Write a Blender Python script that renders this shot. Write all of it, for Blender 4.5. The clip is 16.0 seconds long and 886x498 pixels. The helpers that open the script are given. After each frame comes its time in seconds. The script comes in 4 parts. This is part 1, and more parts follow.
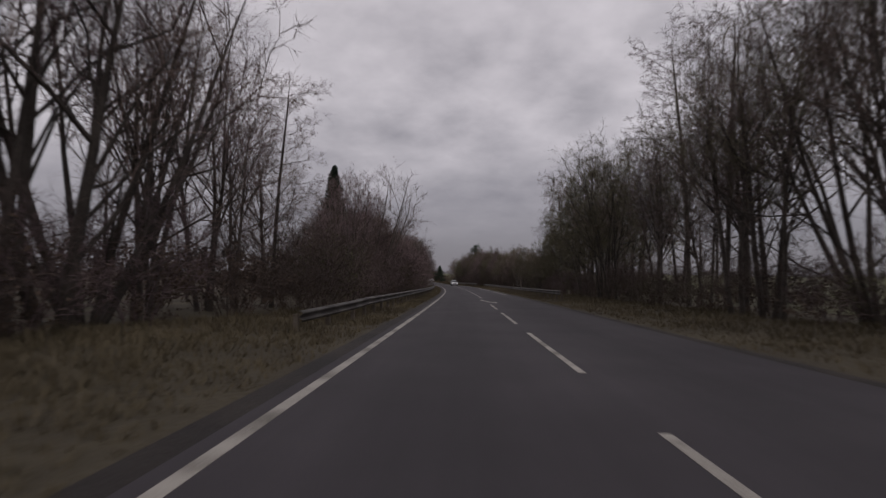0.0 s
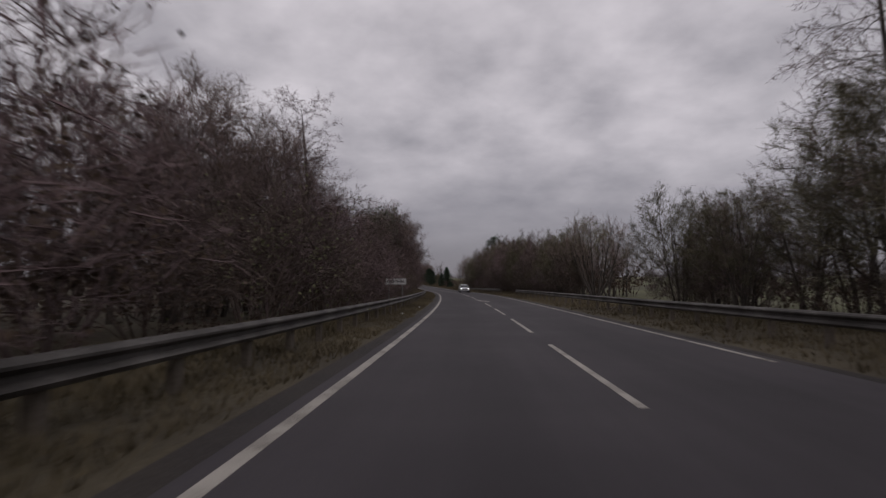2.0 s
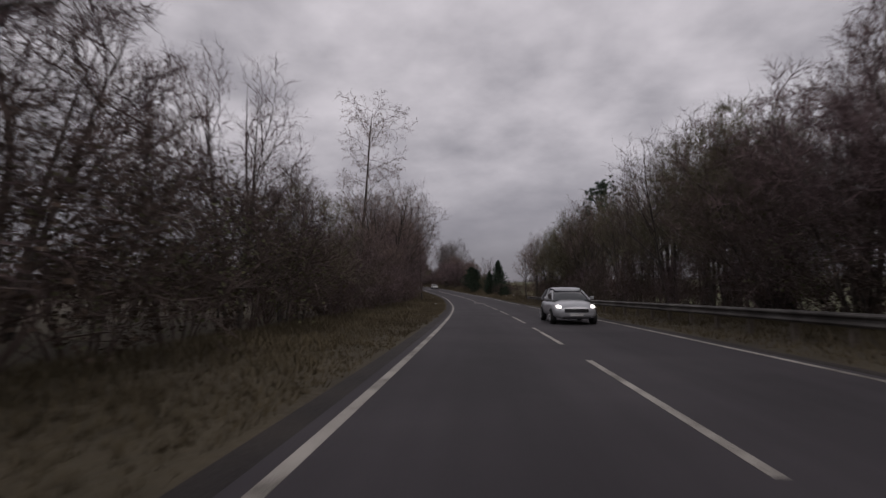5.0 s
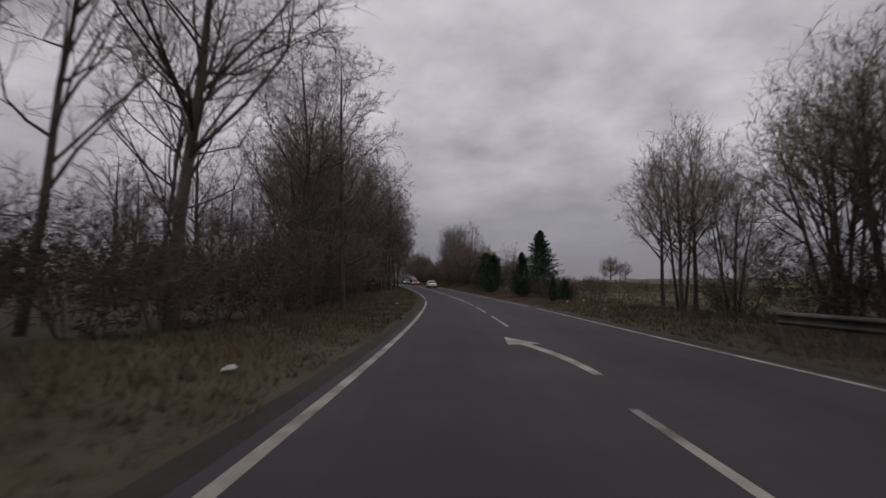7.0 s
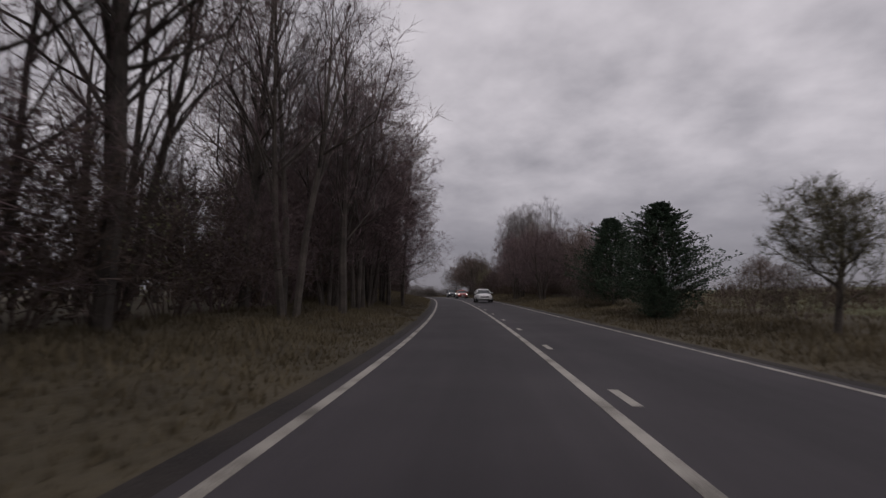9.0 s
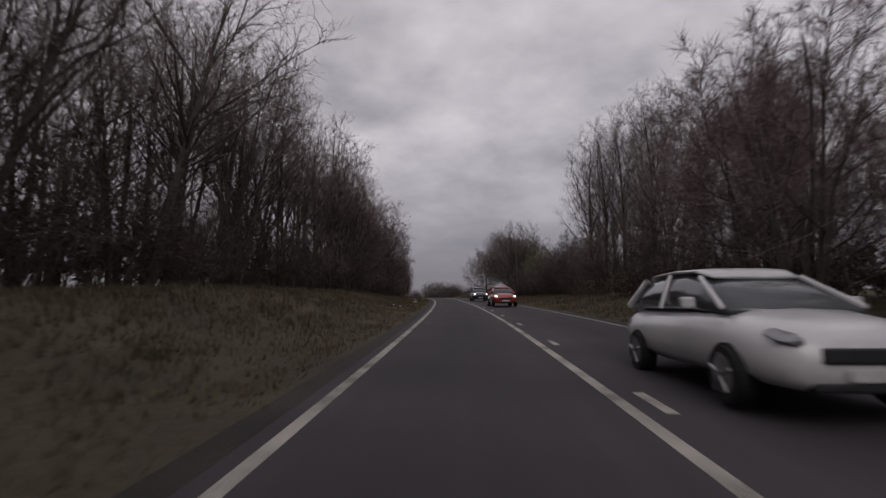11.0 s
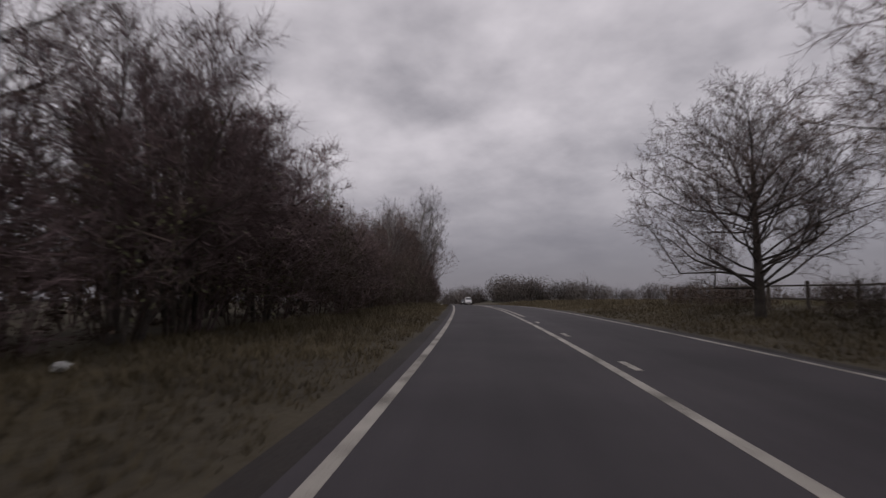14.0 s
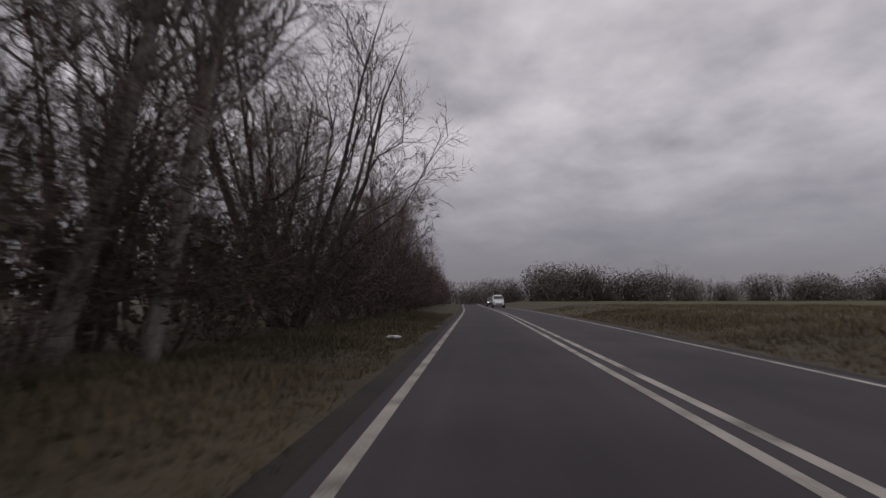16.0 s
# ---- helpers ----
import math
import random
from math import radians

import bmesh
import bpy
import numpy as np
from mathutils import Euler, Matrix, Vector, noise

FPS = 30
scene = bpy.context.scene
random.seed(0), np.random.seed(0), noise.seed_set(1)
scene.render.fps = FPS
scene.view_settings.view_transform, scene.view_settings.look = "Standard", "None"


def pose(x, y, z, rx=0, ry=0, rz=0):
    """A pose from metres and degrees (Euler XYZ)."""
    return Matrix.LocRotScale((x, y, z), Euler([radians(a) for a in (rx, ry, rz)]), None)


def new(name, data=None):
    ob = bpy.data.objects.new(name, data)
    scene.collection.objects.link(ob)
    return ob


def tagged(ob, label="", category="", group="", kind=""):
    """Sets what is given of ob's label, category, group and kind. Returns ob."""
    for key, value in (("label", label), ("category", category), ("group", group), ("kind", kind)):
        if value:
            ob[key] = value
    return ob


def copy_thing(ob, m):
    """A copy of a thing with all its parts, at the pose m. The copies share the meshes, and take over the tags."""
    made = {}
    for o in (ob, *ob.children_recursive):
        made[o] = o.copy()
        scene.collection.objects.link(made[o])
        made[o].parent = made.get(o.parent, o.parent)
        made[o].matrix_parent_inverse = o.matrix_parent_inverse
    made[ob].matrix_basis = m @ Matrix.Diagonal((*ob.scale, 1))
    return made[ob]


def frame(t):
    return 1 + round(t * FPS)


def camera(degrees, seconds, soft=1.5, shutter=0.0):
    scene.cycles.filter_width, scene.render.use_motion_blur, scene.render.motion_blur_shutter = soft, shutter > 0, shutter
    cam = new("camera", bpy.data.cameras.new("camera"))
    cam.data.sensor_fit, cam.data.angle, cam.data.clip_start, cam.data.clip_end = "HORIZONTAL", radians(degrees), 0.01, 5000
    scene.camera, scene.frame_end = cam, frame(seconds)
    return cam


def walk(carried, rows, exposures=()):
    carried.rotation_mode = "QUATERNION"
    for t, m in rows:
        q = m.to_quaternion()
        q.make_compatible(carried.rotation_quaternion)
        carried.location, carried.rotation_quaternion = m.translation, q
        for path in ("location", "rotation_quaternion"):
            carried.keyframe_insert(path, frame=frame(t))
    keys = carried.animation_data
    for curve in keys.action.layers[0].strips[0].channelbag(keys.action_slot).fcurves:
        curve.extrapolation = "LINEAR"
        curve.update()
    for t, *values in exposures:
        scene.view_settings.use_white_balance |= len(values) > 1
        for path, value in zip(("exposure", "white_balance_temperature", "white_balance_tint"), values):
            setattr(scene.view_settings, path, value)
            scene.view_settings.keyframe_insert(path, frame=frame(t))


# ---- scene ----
# ---- camera ----
FOV = 81.95
WALK = [
    (0.0, pose(1.812, 0.000, 1.250, 93.054, 0, 2.082) @ pose(0, 0, 0, 0, 0, 0.540)),
    (0.5, pose(1.778, 11.702, 1.068, 93.791, 0, 4.509) @ pose(0, 0, 0, 0, 0, -0.104)),
    (1.0, pose(1.786, 23.434, 0.909, 93.568, 0, 4.224) @ pose(0, 0, 0, 0, 0, 0.052)),
    (1.5, pose(1.720, 35.190, 0.765, 93.656, 0, 2.887) @ pose(0, 0, 0, 0, 0, -0.046)),
    (2.0, pose(1.673, 46.969, 0.618, 93.701, 0, 3.445) @ pose(0, 0, 0, 0, 0, 0.031)),
    (2.5, pose(1.495, 58.790, 0.478, 93.811, 0, 3.737) @ pose(0, 0, 0, 0, 0, 0.401)),
    (3.0, pose(1.167, 70.673, 0.373, 93.601, 0, 5.476) @ pose(0, 0, 0, 0, 0, -0.245)),
    (3.5, pose(0.796, 82.619, 0.298, 94.082, 0, 7.310) @ pose(0, 0, 0, 0, 0, -0.897)),
    (4.0, pose(0.130, 94.613, 0.248, 94.335, 0, 8.082) @ pose(0, 0, 0, 0, 0, -0.787)),
    (4.5, pose(-0.728, 106.655, 0.190, 94.462, 0, 8.786) @ pose(0, 0, 0, 0, 0, -0.678)),
    (5.0, pose(-1.758, 118.751, 0.117, 94.569, 0, 9.381) @ pose(0, 0, 0, 0, 0, -0.569)),
    (5.5, pose(-2.949, 130.900, 0.024, 94.671, 0, 9.956) @ pose(0, 0, 0, 0, 0, -0.460)),
    (6.0, pose(-4.312, 143.102, -0.085, 94.808, 0, 10.630) @ pose(0, 0, 0, 0, 0, -0.350)),
    (6.5, pose(-5.723, 155.341, -0.199, 94.441, 0, 11.394) @ pose(0, 0, 0, 0, 0, -0.260)),
    (7.0, pose(-7.312, 167.571, -0.267, 94.701, 0, 10.932) @ pose(0, 0, 0, 0, 0, 0.076)),
    (7.5, pose(-9.159, 179.775, -0.263, 94.996, 0, 13.542) @ pose(0, 0, 0, 0, 0, 0.084)),
    (8.0, pose(-11.376, 191.920, -0.157, 94.543, 0, 14.055) @ pose(0, 0, 0, 0, 0, -0.735)),
    (8.5, pose(-13.676, 204.039, -0.016, 95.052, 0, 15.884) @ pose(0, 0, 0, 0, 0, -1.335)),
    (9.0, pose(-16.557, 216.006, 0.144, 96.237, 0, 17.905) @ pose(0, 0, 0, 0, 0, 0.064)),
    (9.5, pose(-19.740, 227.854, 0.374, 96.097, 0, 18.447) @ pose(0, 0, 0, 0, 0, 0.217)),
    (10.0, pose(-23.181, 239.578, 0.674, 96.212, 0, 19.623) @ pose(0, 0, 0, 0, 0, 0.088)),
    (10.5, pose(-26.857, 251.232, 1.039, 96.243, 0, 20.431) @ pose(0, 0, 0, 0, 0, -0.041)),
    (11.0, pose(-30.731, 262.887, 1.426, 96.074, 0, 21.048) @ pose(0, 0, 0, 0, 0, -0.169)),
    (11.5, pose(-34.787, 274.550, 1.806, 95.687, 0, 21.668) @ pose(0, 0, 0, 0, 0, -0.298)),
    (12.0, pose(-39.018, 286.224, 2.127, 96.505, 0, 24.316) @ pose(0, 0, 0, 0, 0, -0.811)),
    (12.5, pose(-43.444, 297.890, 2.415, 95.965, 0, 25.323) @ pose(0, 0, 0, 0, 0, -1.008)),
    (13.0, pose(-48.185, 309.496, 2.694, 95.268, 0, 24.480) @ pose(0, 0, 0, 0, 0, -0.252)),
    (13.5, pose(-53.023, 321.129, 2.973, 96.321, 0, 27.278) @ pose(0, 0, 0, 0, 0, 0.012)),
    (14.0, pose(-58.078, 332.746, 3.243, 95.764, 0, 29.110) @ pose(0, 0, 0, 0, 0, 0.028)),
    (14.5, pose(-63.493, 344.232, 3.485, 96.634, 0, 31.928) @ pose(0, 0, 0, 0, 0, 0.520)),
    (15.0, pose(-69.164, 355.587, 3.697, 95.896, 0, 31.483) @ pose(0, 0, 0, 0, 0, 0.077)),
    (15.5, pose(-74.997, 366.852, 3.856, 95.602, 0, 31.954) @ pose(0, 0, 0, 0, 0, 0.112)),
    (16.0, pose(-80.964, 378.041, 3.908, 95.229, 0, 32.099) @ pose(0, 0, 0, 0, 0, 0.147)),
]
cam = camera(FOV, 16.0, soft=1.4, shutter=0.14)
walk(cam, WALK, [(0.0, 0.0, 6450, 18), (16.0, 0.0, 6450, 18)])

# ---- road plan ----
BEND = [-0.78, -0.32, 0.21, 0.44, 0.49, 0.98, 1.36, 1.35, 1.09, 1.02, 1.21, 1.49, 1.83, 1.49, 1.61, 2.47, 2.24, 1.49, 1.1, 1.14, 1.33, 0.94, 1.11, 2.16, 2.04, 1.46, 0.96, 0.39, 0.04, 0.42, 0.84, 0.76, 0.16, -0.6, -1.11, -1.18, -0.94, -0.58, -0.18]
SLOPE = [-20.2, -14.5, -12.0, -12.8, -7.7, -3.7, -5.6, -8.3, -9.9, -2.8, 11.1, 11.9, 22.1, 31.1, 32.1, 23.7, 22.1, 22.3, 18.7, 14.8, 0.9, -4.2, -7.7, -9.4, -8.4, -5.3, -1.3, 2.6, 6.3]
LANE_NEAR = [3.56, 3.52, 3.41, 3.45, 3.25, 3.21, 3.21, 3.2, 3.29, 3.33]
LANE_FAR = [3.34, 3.39, 3.48, 3.58, 3.62, 3.53, 3.54, 3.48, 3.45, 3.43]
PHASE_A, PHASE_B, PHASE_C = 4.49, 2.39, 2.0
SOLID_S, DOUBLE_S = 211.0, 366.0
ARROWS = ((39.2, False), (94.2, False), (175.6, True))
LITTER = ((206.8, -3.5, 0.12), (203.9, -2.0, 0.09), (314.9, -1.9, 0.16), (331.1, -2.6, 0.12), (339.8, -3.8, 0.12), (335.6, -1.5, 0.10), (347.1, -4.4, 0.14), (406.1, -1.4, 0.14), (195.9, 10.1, 0.12), (206.3, 12.0, 0.12), (70.3, -1.2, 0.07), (77.1, -0.9, 0.07), (175.3, -1.8, 0.11), (299.1, -2.5, 0.07), (299.3, -2.1, 0.07), (320.9, -2.1, 0.16), (206.1, 10.7, 0.10))

S_STEP = 1.0


def road_table():
    """Plan of the left edge line: arc length, place, heading, by its bends (1/km) and slopes (per mille)."""
    s = np.arange(-10, 560, S_STEP)
    k = np.interp(s, np.arange(-10, 561, 15.0), np.array(BEND) / 1000)
    g = np.interp(s, np.arange(-10, 561, 20.0), np.array(SLOPE) / 1000)
    th = np.cumsum(k) * S_STEP
    th -= th[10]
    x, y, z = np.cumsum(-np.sin(th)), np.cumsum(np.cos(th)), np.cumsum(g)
    return s, x - x[10], y - y[10], z - z[10], th


RS, RX, RY, RZ, RH = road_table()
WN = np.arange(-10, 561, 60.0)


def lane_near(s):
    return float(np.interp(s, WN, LANE_NEAR))


def road_width(s):
    return float(np.interp(s, WN, LANE_NEAR) + np.interp(s, WN, LANE_FAR))


def heading(s):
    return float(np.interp(s, RS, RH))


def at(s, o, z=0.0):
    """World place at s metres along the road, o metres right of its left edge line, z above the road."""
    sc = min(max(s, -10.0), 549.0)
    h = heading(sc)
    x, y, zz = (float(np.interp(sc, RS, a)) for a in (RX, RY, RZ))
    x += o * math.cos(h) - (s - sc) * math.sin(h)
    y += o * math.sin(h) + (s - sc) * math.cos(h)
    return Vector((x, y, zz + z))


# how high the bank rises beside the road, and where its foot lies
BANK_S = [-60, 0, 60, 130, 200, 225, 262, 285, 305, 330, 350, 600]
BANK_L = [0.1, 0.1, 0.2, 0.25, 0.3, 0.4, 0.9, 1.25, 1.1, 0.5, 0.25, 0.2]
BANK_R = [0.2, 0.2, 0.1, 0.1, 0.2, 0.3, 0.6, 0.9, 0.9, 0.6, 0.5, 0.6]

RISE_S = [-60, 60, 170, 250, 300, 350, 400, 600]
RISE = [0.02, 0.02, 0.03, 0.03, 0.02, 0.005, 0.0, 0.01]


def ground_z(s, o):
    """Height of the ground over the road's level."""
    w = road_width(s)
    if o < 0:
        d, b = -o, float(np.interp(s, BANK_S, BANK_L))
    elif o > w:
        d, b = o - w, float(np.interp(s, BANK_S, BANK_R))
    else:
        return -0.03
    if d < 0.3:
        return -0.03
    t = min(max((d - 0.8) / 7.0, 0), 1)
    z = -0.02 + b * t * t * (3 - 2 * t) + min(d, 4) * 0.012
    if o > w:
        rise = float(np.interp(s, RISE_S, RISE))
        z += rise * min(max(d - 10, 0), 120)
    p = at(s, o)
    z += 0.10 * min(max(d - 0.6, 0), 1) * noise.noise((p.x * 0.35, p.y * 0.35, 0.0))
    return z


# ---- light ----
world = bpy.data.worlds.new("overcast_sky")
scene.world = world
world.use_nodes = True
wn, wl = world.node_tree.nodes, world.node_tree.links
wn.clear()
sky = wn.new("ShaderNodeTexSky")
sky.sky_type, sky.sun_disc = "NISHITA", False
sky.sun_elevation, sky.sun_rotation = radians(38), radians(200)
tex = wn.new("ShaderNodeTexCoord")
sep = wn.new("ShaderNodeSeparateXYZ")
wl.new(tex.outputs["Generated"], sep.inputs[0])
# flat cloud layer: direction divided by its height
hgt = wn.new("ShaderNodeMath"); hgt.operation = "MAXIMUM"; hgt.inputs[1].default_value = 0.0
wl.new(sep.outputs[2], hgt.inputs[0])
lift = wn.new("ShaderNodeMath"); lift.operation = "ADD"; lift.inputs[1].default_value = 0.30
wl.new(hgt.outputs[0], lift.inputs[0])
plane = wn.new("ShaderNodeVectorMath"); plane.operation = "DIVIDE"
comb = wn.new("ShaderNodeCombineXYZ")
for i in range(3):
    wl.new(lift.outputs[0], comb.inputs[i])
wl.new(tex.outputs["Generated"], plane.inputs[0]); wl.new(comb.outputs[0], plane.inputs[1])
cl1 = wn.new("ShaderNodeTexNoise"); cl1.inputs["Scale"].default_value = 1.9; cl1.inputs["Detail"].default_value = 6; cl1.inputs["Roughness"].default_value = 0.52
cl2 = wn.new("ShaderNodeTexNoise"); cl2.inputs["Scale"].default_value = 6.0; cl2.inputs["Detail"].default_value = 4
for c in (cl1, cl2):
    wl.new(plane.outputs[0], c.inputs["Vector"])
mixc = wn.new("ShaderNodeMath"); mixc.operation = "MULTIPLY_ADD"; mixc.inputs[1].default_value = 0.35
wl.new(cl2.outputs["Fac"], mixc.inputs[0]); wl.new(cl1.outputs["Fac"], mixc.inputs[2])
ramp = wn.new("ShaderNodeValToRGB")
ramp.color_ramp.elements[0].position, ramp.color_ramp.elements[0].color = 0.45, (0.305, 0.302, 0.315, 1)
ramp.color_ramp.elements[1].position, ramp.color_ramp.elements[1].color = 0.92, (0.700, 0.685, 0.690, 1)
wl.new(mixc.outputs[0], ramp.inputs[0])
low = wn.new("ShaderNodeMapRange"); low.interpolation_type = "SMOOTHSTEP"
low.inputs[1].default_value, low.inputs[2].default_value = 0.0, 0.34
wl.new(sep.outputs[2], low.inputs[0])
haze = wn.new("ShaderNodeMix"); haze.data_type = "RGBA"
haze.inputs[6].default_value = (0.190, 0.187, 0.204, 1)
wl.new(low.outputs[0], haze.inputs[0]); wl.new(ramp.outputs[0], haze.inputs[7])
over = wn.new("ShaderNodeMix"); over.data_type = "RGBA"; over.inputs[0].default_value = 0.96
skyk = wn.new("ShaderNodeVectorMath"); skyk.operation = "SCALE"; skyk.inputs["Scale"].default_value = 0.1
wl.new(sky.outputs[0], skyk.inputs[0])
wl.new(skyk.outputs[0], over.inputs[6]); wl.new(haze.outputs[2], over.inputs[7])
bg = wn.new("ShaderNodeBackground"); bg.inputs["Strength"].default_value = 1.0
wl.new(over.outputs[2], bg.inputs["Color"])
wo = wn.new("ShaderNodeOutputWorld")
wl.new(bg.outputs[0], wo.inputs["Surface"])

sun = new("sun", bpy.data.lights.new("sun", "SUN"))
sun.data.energy, sun.data.angle, sun.data.color = 0.5, radians(40), (1.0, 0.96, 0.9)
sun.matrix_world = pose(0, 0, 60, 48, 0, 20)


# ---- materials ----
def material(name, colours, rough=0.8, scale=3.0, fine=40.0, bump=0.2, metal=0.0, random_tint=0.0, coat=0.0, bump_dist=0.02):
    """Two-scale noise between colours, with relief. Object coordinates in metres."""
    m = bpy.data.materials.new(name)
    m.use_nodes = True
    n, l = m.node_tree.nodes, m.node_tree.links
    b = n["Principled BSDF"]
    tc = n.new("ShaderNodeTexCoord")
    a = n.new("ShaderNodeTexNoise"); a.inputs["Scale"].default_value = scale; a.inputs["Detail"].default_value = 4
    f = n.new("ShaderNodeTexNoise"); f.inputs["Scale"].default_value = fine; f.inputs["Detail"].default_value = 3
    for t in (a, f):
        l.new(tc.outputs["Object"], t.inputs["Vector"])
    mx = n.new("ShaderNodeMath"); mx.operation = "MULTIPLY_ADD"; mx.inputs[1].default_value = 0.45
    sb = n.new("ShaderNodeMath"); sb.operation = "SUBTRACT"; sb.inputs[1].default_value = 0.22
    l.new(f.outputs["Fac"], mx.inputs[0]); l.new(a.outputs["Fac"], mx.inputs[2]); l.new(mx.outputs[0], sb.inputs[0])
    r = n.new("ShaderNodeValToRGB")
    e = r.color_ramp.elements
    while len(e) < len(colours):
        e.new(0.5)
    for i, c in enumerate(colours):
        e[i].position = 0.3 + 0.42 * i / max(len(colours) - 1, 1)
        e[i].color = (*c, 1)
    l.new(sb.outputs[0], r.inputs[0])
    col = r.outputs[0]
    if random_tint:
        oi = n.new("ShaderNodeObjectInfo")
        hs = n.new("ShaderNodeHueSaturation")
        mr = n.new("ShaderNodeMapRange"); mr.inputs[3].default_value, mr.inputs[4].default_value = 1 - random_tint, 1 + random_tint
        l.new(oi.outputs["Random"], mr.inputs[0]); l.new(mr.outputs[0], hs.inputs["Value"]); l.new(col, hs.inputs["Color"])
        col = hs.outputs[0]
    l.new(col, b.inputs["Base Color"])
    b.inputs["Roughness"].default_value, b.inputs["Metallic"].default_value = rough, metal
    b.inputs["Coat Weight"].default_value = coat
    if bump:
        bp = n.new("ShaderNodeBump"); bp.inputs["Strength"].default_value = bump; bp.inputs["Distance"].default_value = bump_dist
        l.new(f.outputs["Fac"], bp.inputs["Height"]); l.new(bp.outputs[0], b.inputs["Normal"])
    return m


M_ASPHALT = material("asphalt", [(0.033, 0.028, 0.032), (0.043, 0.037, 0.042), (0.055, 0.048, 0.053)], 0.85, 0.35, 60, 0.35, bump_dist=0.006)
M_LINE = material("road_paint", [(0.13, 0.12, 0.10), (0.36, 0.335, 0.295), (0.47, 0.44, 0.39)], 0.7, 1.2, 55, 0.2, bump_dist=0.003)
M_GROUND = material("verge_turf", [(0.044, 0.035, 0.022), (0.065, 0.053, 0.031), (0.088, 0.071, 0.042)], 0.95, 0.35, 9, 0.7, bump_dist=0.06)
M_EDGE = material("dark_verge_edge", [(0.014, 0.011, 0.010), (0.024, 0.019, 0.016), (0.036, 0.029, 0.023)], 0.85, 0.7, 18, 0.6, bump_dist=0.03)
M_FIELD = material("field_grass", [(0.046, 0.042, 0.020), (0.068, 0.066, 0.028), (0.082, 0.086, 0.032), (0.104, 0.098, 0.044)], 0.95, 0.045, 2.2, 0.6, bump_dist=0.10)
M_GRASS = material("dry_grass", [(0.070, 0.055, 0.031), (0.105, 0.084, 0.048), (0.148, 0.119, 0.069)], 0.9, 0.25, 6, 0)
M_BARK = material("grey_brown_bark", [(0.034, 0.028, 0.024), (0.064, 0.053, 0.045), (0.100, 0.085, 0.073)], 0.9, 2.0, 22, 0.6, random_tint=0.25)
M_TWIG = material("bare_twigs", [(0.104, 0.075, 0.064), (0.176, 0.129, 0.112)], 0.9, 1.0, 9, 0, random_tint=0.3)
M_REDTWIG = material("reddish_twigs", [(0.110, 0.077, 0.078), (0.182, 0.129, 0.131)], 0.9, 1.0, 9, 0, random_tint=0.25)
M_DARKTWIG = material("dark_scrub_twigs", [(0.064, 0.046, 0.040), (0.108, 0.080, 0.069)], 0.95, 1.0, 9, 0, random_tint=0.25)
M_BIRCHTWIG = material("grey_birch_twigs", [(0.120, 0.104, 0.104), (0.200, 0.176, 0.178)], 0.9, 1.0, 9, 0, random_tint=0.2)
M_PALEBARK = material("pale_birch_bark", [(0.05, 0.045, 0.04), (0.22, 0.205, 0.185), (0.33, 0.31, 0.28)], 0.8, 1.3, 12, 0.3, random_tint=0.15)
M_SCRUB = material("brown_scrub", [(0.047, 0.032, 0.024), (0.078, 0.054, 0.040), (0.110, 0.079, 0.057)], 0.95, 0.8, 8, 0, random_tint=0.3)
M_OLIVE = material("olive_leaf", [(0.058, 0.060, 0.028), (0.085, 0.085, 0.040), (0.115, 0.108, 0.052)], 0.9, 0.8, 8, 0, random_tint=0.25)
M_CONIFER = material("dark_conifer_needles", [(0.016, 0.030, 0.018), (0.028, 0.048, 0.028), (0.042, 0.064, 0.036)], 1.0, 1.2, 10, 0, random_tint=0.2)
# far twigs greyed and lightened: the distance haze is put into the colour
M_FARTWIG = material("far_twigs_haze_tint", [(0.085, 0.072, 0.064), (0.115, 0.098, 0.087), (0.145, 0.126, 0.112)], 0.95, 0.06, 0.5, 0)
M_MOSS = material("mossy_olive_twigs", [(0.086, 0.078, 0.046), (0.142, 0.126, 0.076)], 0.9, 1.0, 9, 0, random_tint=0.25)
M_IVY = material("ivy_leaf", [(0.034, 0.040, 0.020), (0.056, 0.062, 0.030)], 0.6, 1.2, 10, 0, random_tint=0.2)
M_STEEL = material("weathered_galvanised_steel", [(0.032, 0.028, 0.025), (0.078, 0.071, 0.065), (0.15, 0.14, 0.13)], 0.65, 1.1, 25, 0.1, metal=0.3)
M_WOOD = material("weathered_timber", [(0.07, 0.055, 0.042), (0.12, 0.10, 0.08), (0.16, 0.14, 0.115)], 0.9, 2.0, 30, 0.4, random_tint=0.2)


# ---- building helpers ----
def part(name, data, mat, parent=None, label=""):
    """Links a bmesh, or (verts, faces), as one mesh object under a thing or a part."""
    me = bpy.data.meshes.new(name)
    if isinstance(data, tuple) and isinstance(data[1], np.ndarray):
        co, corners, starts = data
        me.vertices.add(len(co))
        me.vertices.foreach_set("co", co.astype(np.float32).ravel())
        me.loops.add(len(corners))
        me.loops.foreach_set("vertex_index", corners.astype(np.int32))
        me.polygons.add(len(starts))
        me.polygons.foreach_set("loop_start", starts.astype(np.int32))
        me.update(calc_edges=True)
    elif isinstance(data, tuple):
        me.from_pydata(data[0], [], data[1])
    else:
        data.to_mesh(me)
        data.free()
    me.materials.append(mat)
    ob = new(name, me)
    ob.parent = parent
    if label:
        tagged(ob, label)
    return ob


